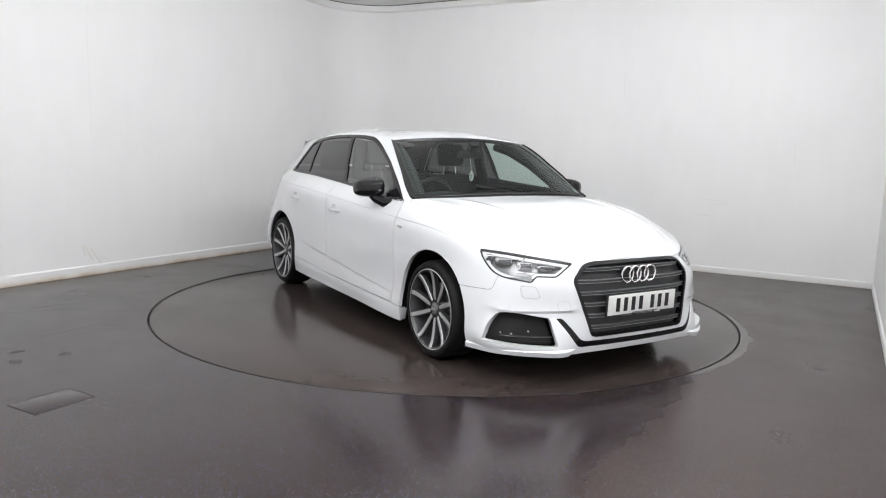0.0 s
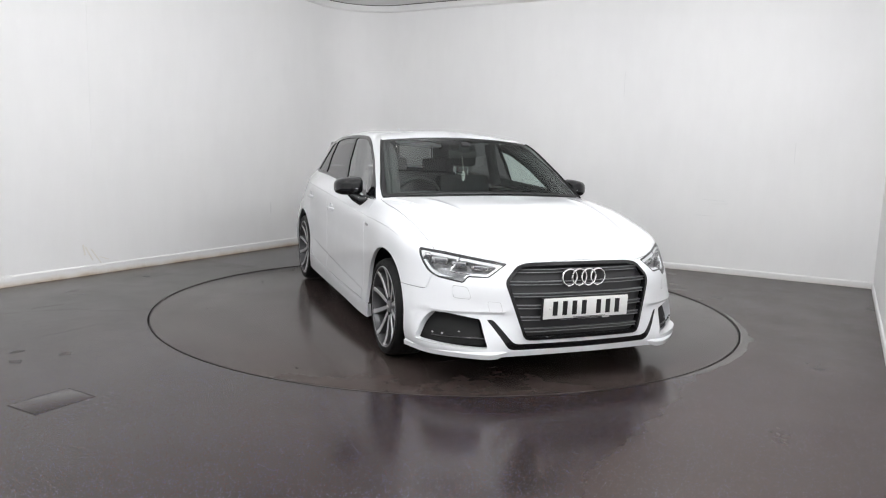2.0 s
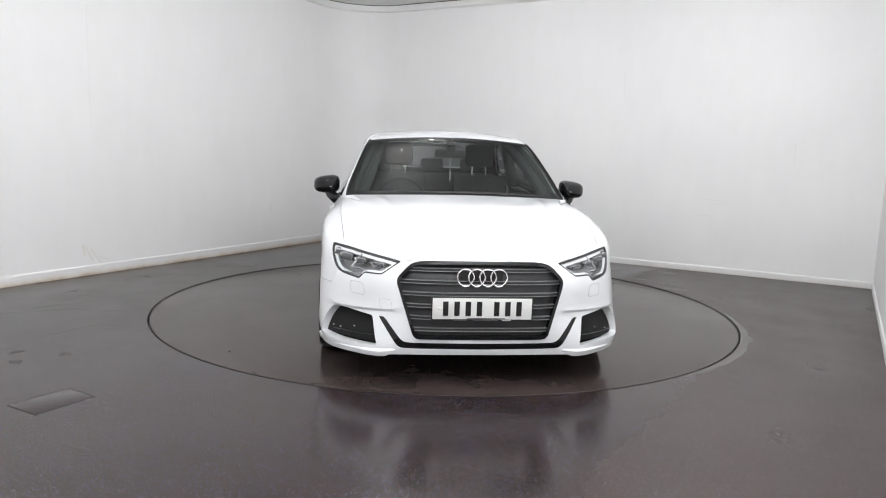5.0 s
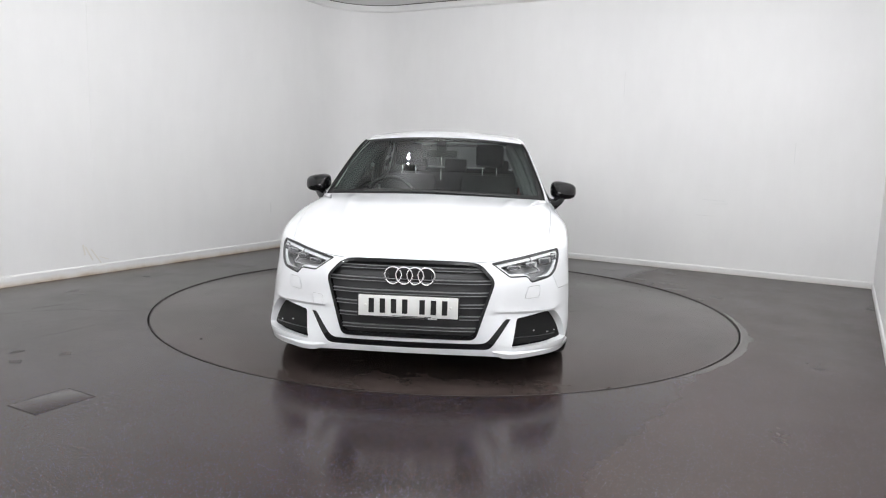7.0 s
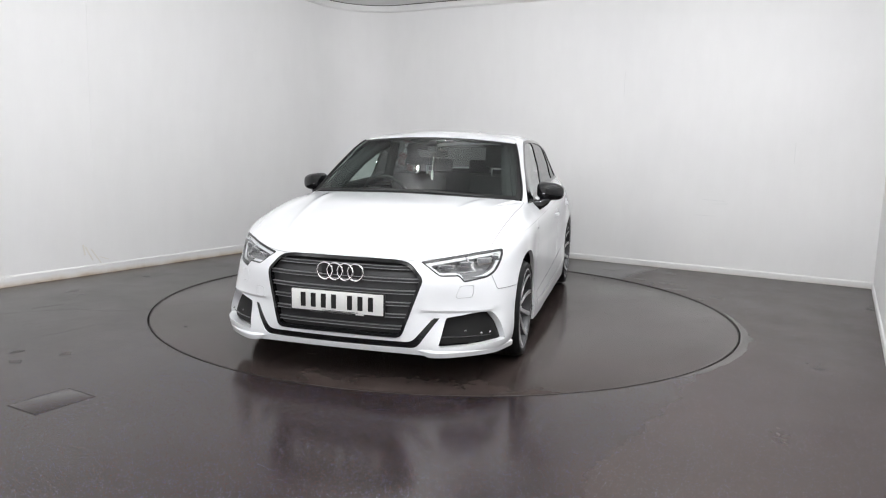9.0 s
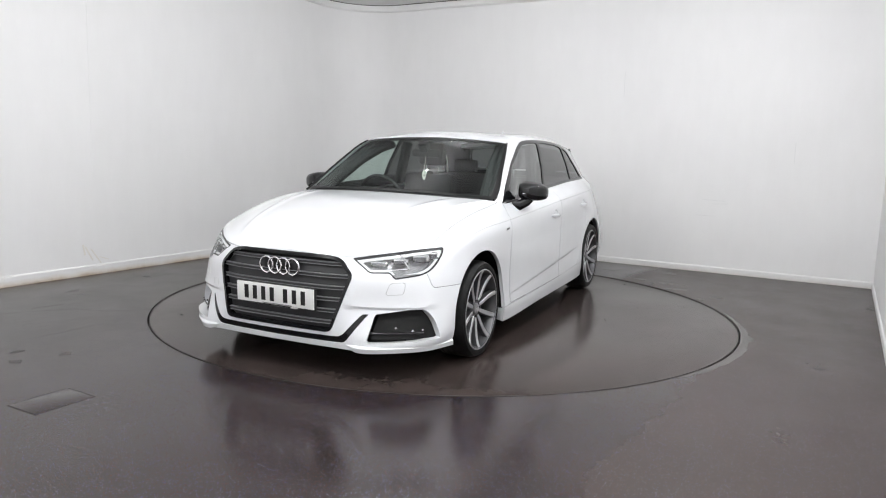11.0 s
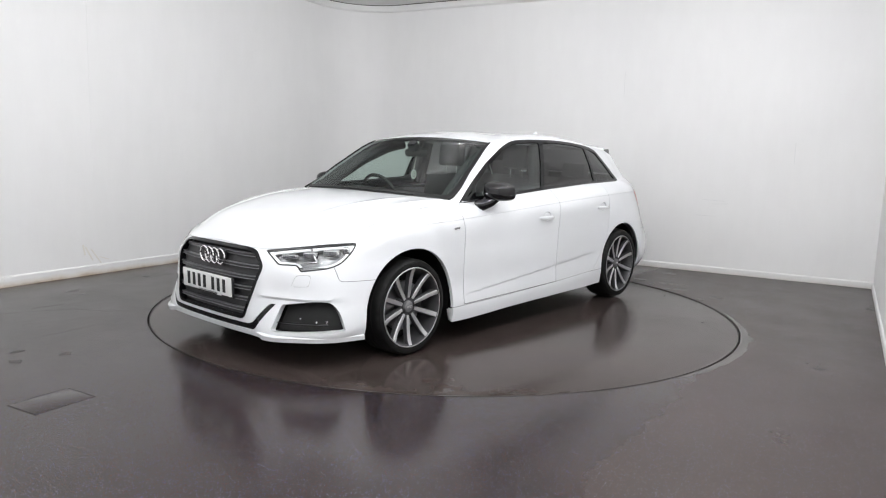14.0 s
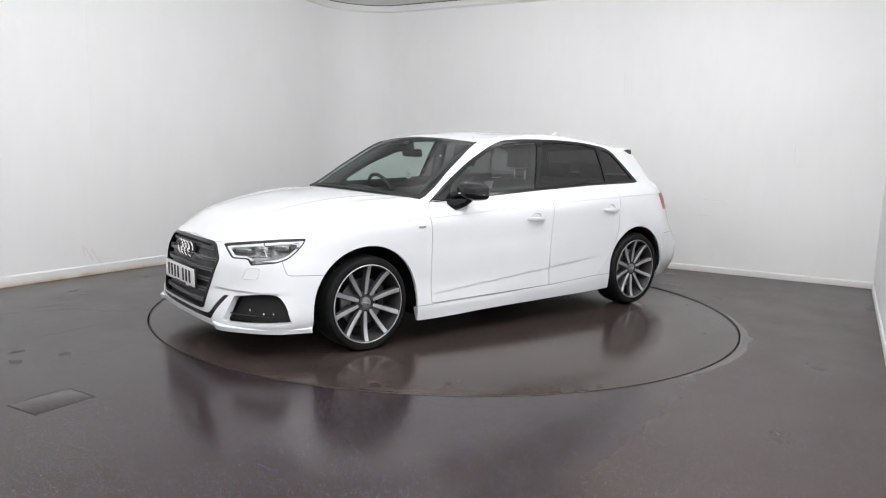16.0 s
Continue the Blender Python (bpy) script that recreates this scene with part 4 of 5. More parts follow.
gate = lambda p, uv: np.where((uv[:, 0] > 11) & (uv[:, 1] < 10.1), 12.05 - uv[:, 0], 1.0) * 0.1
GATE, mid, faces = carve(faces, gate, 0.004)
GAPS += mid


def pieces(faces):
    """Groups of faces that hang together, the largest first."""
    root = {}

    def find(a):
        while root.setdefault(a, a) != a:
            root[a] = root[root[a]]
            a = root[a]
        return a

    for f in faces:
        for i in f[1:]:
            root[find(i)] = find(f[0])
    groups = {}
    for f in faces:
        groups.setdefault(find(f[0]), []).append(f)
    return sorted(groups.values(), key=len, reverse=True)


lots = pieces(FENDER)
FENDER = lots[0]
for lot in lots[1:]:
    BUMPER = BUMPER + lot
SHELL = faces
NORMAL = SK.normals()
POINT = np.array(SK.p)

CAR = thing("car", "white five-door hatchback with black grille and alloy wheels, on turntable", "car")


def patch(name, faces, mat, parent=None, label="", sides="joined", depth=0.0, edge=None, push=0.0, move=(0, 0, 0), smooth=True):
    """Makes skin faces an object. sides: joined (both halves in one mesh) or pair (two objects). depth and edge: how far its
    borders turn inwards, along the normal or along edge. push: how far the whole lies inside the skin."""
    used = sorted({i for f in faces for i in f})
    at = {i: k for k, i in enumerate(used)}
    base = POINT[used] - NORMAL[used] * push + np.array(move)
    fs = [tuple(at[i] for i in f) for f in faces]
    vs = [tuple(q) for q in base]
    if depth:
        count = {}
        for f in fs:
            for a, b in zip(f, f[1:] + f[:1]):
                count[(a, b)] = 1
        border = [(a, b) for a, b in count if (b, a) not in count and not (abs(vs[a][1]) < 1e-5 and abs(vs[b][1]) < 1e-5)]
        low = {}
        for a, b in border:
            for q in (a, b):
                if q not in low:
                    low[q] = len(vs)
                    way = -NORMAL[used[q]] if edge is None else np.array(edge)
                    vs.append(tuple(np.array(vs[q]) + way * depth))
            fs.append((b, a, low[a], low[b]))
    made = []
    for k, s in enumerate((1, -1)):
        if sides == "joined" and k:
            break
        v2 = [(x, y * s, z) for x, y, z in vs]
        f2 = [f if s > 0 else f[::-1] for f in fs]
        if sides == "joined":
            n = len(v2)
            v2 = v2 + [(x, -y, z) for x, y, z in vs]
            f2 = f2 + [tuple(i + n for i in f[::-1]) for f in fs]
        bm = bmesh.new()
        bv = [bm.verts.new(q) for q in v2]
        for f in f2:
            if len(set(f)) > 2:
                try:
                    bm.faces.new([bv[i] for i in f])
                except ValueError:
                    pass
        bmesh.ops.remove_doubles(bm, verts=bm.verts[:], dist=2e-5)
        me = bpy.data.meshes.new(name)
        for f in bm.faces:
            f.smooth = smooth
        for e in bm.edges:
            if len(e.link_faces) == 2 and e.calc_face_angle(0) > radians(28):
                e.smooth = False
        bm.to_mesh(me)
        bm.free()
        me.materials.append(mat)
        ob = new(name, me)
        par = parent[k] if isinstance(parent, (list, tuple)) else (parent or CAR)
        ob.parent = par
        if label:
            tagged(ob, label)
        made.append(ob)
    return made if sides == "pair" else made[0]


# ---------------------------------------------------------------- body panels
patch("body_shell", SHELL, PAINT, label="white roof, pillars and rear quarters", depth=0.012)
patch("bonnet", HOOD, PAINT, depth=0.012)
patch("cowl", COWL, BLACK_SATIN, label="black plastic cowl below the windscreen", push=0.004)
BUMPER_OB = patch("front_bumper", BUMPER, PAINT, depth=0.05)
patch("washer_flap", FLAP, PAINT, (BUMPER_OB, BUMPER_OB), sides="pair", depth=0.006)
patch("flap_gap", FLAP_GAP, FLAP_LINE, (BUMPER_OB, BUMPER_OB), sides="pair", push=0.004)
patch("front_wing", FENDER, PAINT, sides="pair", depth=0.022)
DOORS_F = patch("front_door", DOOR_F, PAINT, sides="pair", depth=0.012)
DOORS_R = patch("rear_door", DOOR_R, PAINT, sides="pair", depth=0.012)
patch("side_skirt", SKIRT, PAINT, sides="pair", depth=0.015)
patch("rear_bumper", REAR_BUMPER, PAINT, depth=0.015)
patch("tailgate", GATE, PAINT, depth=0.012)
patch("panel_gap", GAPS, SHUT_LINE, label="dark shut lines between the panels", push=0.006)

# ---------------------------------------------------------------- glass
patch("windscreen", SCREEN_GLASS, GLASS_CLEAR, label="clear laminated windscreen")
patch("windscreen_border", SCREEN_FRIT, FRIT, label="black printed border of the windscreen", push=0.001)
COL, ROW = sum(STEPS_U[:4]), sum(STEPS_U) + 1
for s in (1, -1):
    bm = bmesh.new()
    tube(bm, [SK.grid_p[r * ROW + COL] * (1, s, 1) + np.array((0.002, 0, 0.001)) for r in range(sum(STEPS_V[:8]), sum(STEPS_V[:10]) + 1, 2)], 0.0065, 6)
    part("windscreen_seal", bm, FRIT, CAR)
patch("rear_window", BACK_GLASS, GLASS_TINT)
patch("window_trim", SIDE_TRIM, BLACK_GLOSS, sides="pair", label="gloss black window frames and pillars", depth=0.01)
patch("window", P_FRONT, GLASS_SIDE, DOORS_F, sides="pair", push=0.006)
patch("window", P_REAR, GLASS_TINT, DOORS_R, sides="pair", label="dark privacy glass", push=0.006)
patch("quarter_window", P_QUARTER, GLASS_TINT, sides="pair", label="dark privacy glass", push=0.006)
CABIN_SKIN = [f for f in SHELL + GATE + DOOR_F + DOOR_R if min(SK.uv[i][1] for i in f) > 5.9 and max(POINT[i][0] for i in f) < 1.2]
patch("cabin_lining", CABIN_SKIN, CABIN, label="dark cabin lining", push=0.022)

# ---------------------------------------------------------------- nose
GRILLE_OB = patch("grille", GRILLE_IN, GRILLE_BACK, label="black radiator grille with thin slats", move=(-0.036, 0, 0))
rim_in, rim = SK.clip(GRILLE_IN, grown(on_front(GRILLE), -0.016))
NORMAL = SK.normals()
POINT = np.array(SK.p)
patch("grille_frame", rim, BLACK_GLOSS, GRILLE_OB, label="gloss black grille surround", depth=0.07, edge=(-1, 0, 0), move=(0.004, 0, 0))


# a grille bar's section: a hollow blade with two raised lips
BAR_SHAPE = ((-.030, .0090), (-.003, .0098), (0, .0090), (0, .0068), (-.005, .0050), (-.005, -.0050), (0, -.0068), (0, -.0090), (-.003, -.0098), (-.030, -.0090))


def grille_half(z, inset=0.010):
    """Half the grille's width at a height."""
    best = 0
    k = len(GRILLE)
    for i in range(k):
        (a0, b0), (a1, b1) = GRILLE[i], GRILLE[(i + 1) % k]
        if (b0 - z) * (b1 - z) <= 0 and abs(b1 - b0) > 1e-6:
            best = max(best, a0 + (a1 - a0) * (z - b0) / (b1 - b0))
    return best - inset


for i in range(6):
    z = 0.312 + 0.0614 * i
    bm = bmesh.new()
    rows = []
    w = min(grille_half(z + 0.010), grille_half(z - 0.010))
    for k in range(29):
        y = -w + 2 * w * k / 28
        x = SK.front_x(y, z) - 0.012
        rows.append([bm.verts.new((x + a, y, z + b)) for a, b in BAR_SHAPE])
    q1 = len(BAR_SHAPE)
    for a, b in zip(rows, rows[1:]):
        for q in range(q1):
            bm.faces.new((a[q], a[(q + 1) % q1], b[(q + 1) % q1], b[q]))
    bm.faces.new(rows[0])
    bm.faces.new(rows[-1])
    slat = part("slat", bm, GRILLE_SLAT, GRILLE_OB, angle=40)
    # pale tubes along both lips: the slats' highlights put into the colour
    for dz in (0.0080, -0.0080):
        bm = bmesh.new()
        tube(bm, [(SK.front_x(y, z) - 0.0125, y, z + dz) for y in np.linspace(-w * 0.985, w * 0.985, 29)], 0.0019, 8)
        part("slat_glint", bm, SLAT_GLINT, slat)

# badge of four linked rings
BADGE_X = SK.front_x(0.05, 0.585)
bm = bmesh.new()
box(bm, BADGE_X - 0.016, 0, 0.585, 0.02, 0.225, 0.075, 0.004)
part("badge_base", bm, BLACK_SATIN, GRILLE_OB)
for i in range(4):
    y = -0.0875 + i * 0.0583
    bm = bmesh.new()
    n = 40
    pts = [(SK.front_x(0, 0.585) + 0.006 - abs(y) * 0.03, y + 0.0435 * math.cos(2 * math.pi * k / n), 0.585 + 0.0435 * math.sin(2 * math.pi * k / n)) for k in range(n)]
    tube(bm, pts, 0.0058, 8, True)
    part("badge_ring", bm, CHROME, GRILLE_OB, "chrome ring")

# number plate, its writing as plain bars
PX = SK.front_x(0.0, 0.43) + 0.012
PLATE_OB = None
bm = bmesh.new()
box(bm, PX, 0, 0.430, 0.008, 0.520, 0.111, 0.003, (0, 2, 0))
PLATE_OB = part("number_plate", bm, PLATE, CAR, "white front number plate with plain dark bars")
bm = bmesh.new()
box(bm, PX - 0.010, 0, 0.426, 0.012, 0.534, 0.122, 0.003, (0, 2, 0))
part("plate_holder", bm, BLACK_SATIN, PLATE_OB)
for i in range(7):
    y = -0.192 + i * 0.0585 + (0.032 if i > 3 else 0)
    bm = bmesh.new()
    box(bm, PX + 0.005, y, 0.431, 0.002, 0.028, 0.076, 0.0, (0, 2, 0))
    part("bar", bm, BAR_BLACK, PLATE_OB)
for y, z, w, h, mat in ((.02, .380, .20, .003, BAR_BLACK), (-.115, .3685, .075, .004, CHROME_DIM), (.02, .3685, .13, .004, CHROME_DIM), (.128, .3695, .046, .007, PLATE)):
    bm = bmesh.new()
    box(bm, PX + (0.0045 if z > .375 else -.0035), y, z, 0.002, w, h, 0.0, (0, 2, 0))
    part("small_print", bm, mat, PLATE_OB, "line of unreadable small print")
for y in (-.222, .222):
    bm = bmesh.new()
    lathe(bm, [(0.0, .004), (.005, .003), (.007, 0)], "x", 12, (PX + 0.004, y, 0.432))
    part("plate_screw", bm, PLATE, PLATE_OB)

# black channel round the lower bumper, and the side intakes
patch("bumper_channel", CHANNEL, BLACK_GLOSS, BUMPER_OB, label="gloss black channel", move=(-0.006, 0, 0))
for ob in patch("intake", FOG_IN, BLACK_MATT, sides="pair", label="black side air intake", move=(-0.065, -0.01, 0)):
    s = 1 if ob.data.vertices[0].co.y > 0 else -1
    for z in (0.262,):
        bm = bmesh.new()
        pts = []
        for k in range(13):
            h = k / 12
            y = 0.525 + 0.25 * h - (0.02 if z > .3 else 0) * h
            pts.append((SK.front_x(y, z) - 0.045, s * y, z))
        tube(bm, pts, 0.0045, 6)
        part("intake_bar", bm, BLACK_GLOSS, ob)
    for y, z, r in ((.66, .292, .006), (.735, .276, .007), (.775, .278, .006)):
        bm = bmesh.new()
        lathe(bm, [(0.0, 0.006), (r * .8, 0.005), (r, 0.0)], "x", 16, (SK.front_x(y, z) - 0.030, s * y, z))
        part("parking_sensor", bm, CHROME_DIM, ob)

# cover of the towing eye, on the right of the nose
outline = fillet([(-.532, .462), (-.470, .459), (-.464, .408), (-.524, .405)], .012)
bm = bmesh.new()
tube(bm, [(SK.front_x(y, z) + 0.0002, y, z) for y, z in outline], 0.0009, 6, True)
part("tow_cover_seam", bm, FLAP_LINE, BUMPER_OB, "thin seam round the towing eye cover")

# blades of the lower bumper: a shelf under each intake, ending in a point beside the channel
for s in (1, -1):
    edge, _ = spline([(2.128, .425, .206), (2.138, .515, .198), (2.035, .682, .195), (1.895, .803, .193), (1.70, .868, .192)], (6, 8, 8, 8))
    bm = bmesh.new()
    rows = []
    for k, (x, y, z) in enumerate(edge):
        h = k / (len(edge) - 1)
        thick = 0.026 * min(1.0, h / 0.16) + 0.004
        back = 0.018 + 0.07 * min(1.0, h / 0.25) * (1 - 0.6 * max(0, h - 0.6) / 0.4)
        dx, dy = 0.75 - 0.6 * h, 0.45 + 0.5 * h
        rows.append([bm.verts.new(q) for q in ((x - back * dx, s * (y - back * dy), z + 0.018), (x - 0.004 * dx, s * (y - 0.004 * dy), z), (x, s * y, z - 0.005), (x - 0.006, s * (y - 0.004), z - thick), (x - back * dx, s * (y - back * dy), z - thick))])
    for a, b in zip(rows, rows[1:]):
        for q in range(5):
            bm.faces.new((a[q], a[(q + 1) % 5], b[(q + 1) % 5], b[q]))
    bm.faces.new(rows[0])
    bm.faces.new(rows[-1])
    part("bumper_blade", bm, PAINT, BUMPER_OB, angle=30)

# ---------------------------------------------------------------- headlights
light_f = on_corner(HEADLIGHT)
inner, seal = SK.clip(LIGHT, grown(light_f, -0.008))
deep, band = SK.clip(inner, grown(light_f, -0.021))
band_low, band_hi = SK.clip(band, lambda p, uv: p[:, 2] - 0.576)
NORMAL = SK.normals()
POINT = np.array(SK.p)
LIGHTS = patch("headlight", inner, LENS, sides="pair", label="clear headlight lens over silver and dark reflectors")
patch("seal", seal, BLACK_SATIN, LIGHTS, sides="pair", depth=0.03, push=0.001)
patch("bowl", LIGHT, LIGHT_BOWL, LIGHTS, sides="pair", push=0.050, move=(-.01, 0, 0))
patch("bowl_side", band, LIGHT_BOWL, LIGHTS, sides="pair", push=0.026, depth=0.028)
patch("light_guide", band_hi, LIGHT_GUIDE, LIGHTS, sides="pair", push=0.012, depth=0.010, label="pale daytime light guide")
for k, ob in enumerate(LIGHTS):
    s = 1 if k == 0 else -1
    for cs, cz, w, h, mat in ((-1.03, .624, .10, .026, CHROME_DIM), (-.915, .634, .085, .036, CHROME_DIM), (-.80, .646, .095, .044, CHROME_DIM), (-.72, .660, .045, .045, CHROME)):
        # centre on the slanted front, set back behind the lens
        best = None
        for t in np.linspace(0.35, 0.85, 60):
            x = t - cs / SLANT
            d = SK.front_x(t, cz) - x
            if best is None or abs(d) < best[0]:
                best = (abs(d), x, t)
        _, x, y = best
        bm = bmesh.new()
        box(bm, x - 0.045, s * (y - 0.015), cz, 0.05, w, h, 0.012, (0, 0, s * 40))
        part("reflector", bm, mat, ob)
        bm = bmesh.new()
        box(bm, x - 0.022, s * (y - 0.004), cz, 0.006, w * 0.72, h * 0.55, 0.002, (0, 0, s * 40))
        part("lamp_lens", bm, LIGHT_DARK, ob)
for ob, s in zip(LIGHTS, (1, -1)):
    for c0, z0, c1, z1, r in ((-.90, .668, -.865, .600, .006), (-.865, .600, -.98, .592, .005)):
        pts = []
        for h in np.linspace(0, 1, 7):
            cs, cz = c0 + (c1 - c0) * h, z0 + (z1 - z0) * h
            y = min(np.linspace(0.35, 0.85, 80), key=lambda t: abs(SK.front_x(t, cz) - (t - cs / SLANT)))
            pts.append((y - cs / SLANT - 0.016, s * (y - 0.006), cz))
        bm = bmesh.new()
        tube(bm, pts, r, 8)
        part("reflector_edge", bm, CHROME_DIM, ob)
patch("tail_light", TAIL_IN, RED_LENS, sides="pair", label="red tail light", depth=0.02)

# ---------------------------------------------------------------- arches, floor pan
for cx, r, cz in ((1.318, .372, .285), (-1.318, .356, .300)):
    for s in (1, -1):
        bm = bmesh.new()
        n = 26
        ra = [(cx + (r + .006) * math.cos(math.pi * k / n), cz + (r + .002) * math.sin(math.pi * k / n)) for k in range(n + 1)]
        ra = [(ra[0][0], .22)] + ra + [(ra[-1][0], .22)]
        o = [bm.verts.new((x, s * .835, z)) for x, z in ra]
        i = [bm.verts.new((x, s * .50, z)) for x, z in ra]
        for a in range(len(ra) - 1):
            bm.faces.new((o[a], o[a + 1], i[a + 1], i[a]))
        bm.faces.new(i)
        part("arch_liner", bm, BLACK_MATT, CAR, angle=40)
bm = bmesh.new()
box(bm, 0, 0, .205, 3.7, 1.30, .13, .02)
part("floor_pan", bm, BLACK_MATT, CAR)
bm = bmesh.new()
box(bm, 0, 0, .235, 1.80, 1.58, .17, .02)
part("floor_side", bm, BLACK_MATT, CAR)
bm = bmesh.new()
box(bm, 1.70, 0, .40, .50, 1.0, .40, .03)
part("engine_bay", bm, BLACK_MATT, CAR)
for s in (1, -1):
    bm = bmesh.new()
    box(bm, .922, s * .842, .185, .022, .045, .085, .008, (0, 14, 0))
    part("skirt_end", bm, PAINT, CAR)


# ---------------------------------------------------------------- wheels
def build_wheel(cx, s):
    """A wheel in its own space: its axle along y, outer face towards s."""
    w = new("wheel")
    w.parent = CAR
    w.location = (cx, s * 0.765, 0.294 if cx > 0 else 0.302)
    w.empty_display_size = 0.1

    def turned(name, prof, mat, n=72, label="", angle=35, close=False):
        bm = bmesh.new()
        lathe(bm, [(r, s * a) for r, a in prof], "y", n, close=close)
        return part(name, bm, mat, w, label, angle=angle)

    top = 0.294 if cx > 0 else 0.302
    tyre = turned("tyre", [(.238, -.108), (.252, -.114), (top - .024, -.110), (top - .010, -.100), (top - .0015, -.080), (top, -.02), (top, .02), (top - .0015, .078), (top - .008, .097), (top - .014, .106), (top - .016, .1075), (top - .018, .1125), (top - .026, .1145), (.258, .1160), (.250, .1140), (.2450, .111), (.242, .100)], RUBBER, 96)
    for a in (-.055, -.018, .018, .055):
        bm = bmesh.new()
        lathe(bm, [(top + .0002, s * (a - .005)), (top + .0005, s * (a - .004)), (top + .0005, s * (a + .004)), (top + .0002, s * (a + .005))], "y", 96)
        part("tread_groove", bm, DARK_GAP, tyre)
    for k in range(2):
        bm = bmesh.new()
        tube(bm, [(.277 * math.cos(radians(a + 180 * k)), s * .1138, .277 * math.sin(radians(a + 180 * k))) for a in range(70, 150, 4)], .0016, 5)
        part("sidewall_rib", bm, RUBBER, tyre)
    rim = turned("rim", [(.2445, .104), (.2435, .1105), (.2390, .1125), (.2345, .110), (.2305, .100), (.2255, .060), (.221, .0), (.221, -.09), (.231, -.105)], ALLOY_DARK, 96, label="dark grey alloy rim with bright machined spokes")
    bm = bmesh.new()
    lathe(bm, [(.2445, s * .1085), (.2438, s * .1125), (.2405, s * .1143), (.2375, s * .1130)], "y", 96)
    part("rim_lip", bm, ALLOY, rim)
    for k in range(10):
        t = math.pi / 2 + 2 * math.pi * k / 10 + 0.03
        bm = bmesh.new()
        face = bmesh.new()
        for b, lo, wid in ((bm, True, 1.0), (face, False, 1.0)):
            rows = []
            for r, y, half in ((.055, .074, .0092), (.082, .078, .0122), (.12, .081, .0132), (.17, .087, .0137), (.21, .0965, .0141), (.238, .1100, .0146)):
                pts = []
                if lo:
                    prof = ((-half * 1.3, y - .030), (-half * 1.08, y - .003), (half * 1.08, y - .003), (half * 1.3, y - .030))
                else:
                    prof = ((-half * .98, y - .002), (-half * .80, y + .0015), (half * .80, y + .0015), (half * .98, y - .002))
                for a, yy in prof:
                    pts.append(b.verts.new((r * math.cos(t) - a * math.sin(t), s * yy, r * math.sin(t) + a * math.cos(t))))
                rows.append(pts)
            for p, q in zip(rows, rows[1:]):
                for m in range(4):
                    b.faces.new((p[m], p[(m + 1) % 4], q[(m + 1) % 4], q[m]))
            b.faces.new(rows[0])
            b.faces.new(rows[-1])
        part("spoke", bm, ALLOY_DARK, rim, angle=30)
        part("spoke_face", face, ALLOY, rim, angle=30)
    hub = turned("hub", [(.0, .064), (.052, .064), (.066, .066), (.072, .058), (.076, .02)], ALLOY_DARK, 48)
    bm = bmesh.new()
    lathe(bm, [(0.0, s * .0835), (.026, s * .083), (.034, s * .079), (.037, s * .062)], "y", 36)
    part("hub_cap", bm, HUB_CAP, hub, "grey hub cap with small pale rings")
    for k in range(4):
        bm = bmesh.new()
        n = 16
        tube(bm, [(-.0135 + .009 * k + .0065 * math.cos(2 * math.pi * q / n), s * .0845, .0065 * math.sin(2 * math.pi * q / n)) for q in range(n)], .0011, 5, True)
        part("cap_ring", bm, ALLOY, hub)
    for k in range(5):
        t = math.pi / 2 + math.pi / 10 + 2 * math.pi * k / 5
        bm = bmesh.new()
        lathe(bm, [(.0, s * .068), (.006, s * .068), (.008, s * .0715), (.0100, s * .070), (.0110, s * .05)], "y", 14, (.057 * math.cos(t), 0, .057 * math.sin(t)))
        part("wheel_bolt", bm, BLACK_SATIN, hub)
    disc = turned("brake_disc", [(.07, .028), (.150, .028), (.153, .024), (.153, .004), (.150, 0)], STEEL, 64)
    turned("hub_back", [(.0, -.02), (.226, -.03)], BLACK_MATT, 48)
    bm = bmesh.new()
    box(bm, -.125, s * .018, .02, .05, .06, .14, .012)
    part("caliper", bm, BLACK_SATIN, w)
    return w


for cx in (1.318, -1.318):
    for s in (1, -1):
        build_wheel(cx, s)


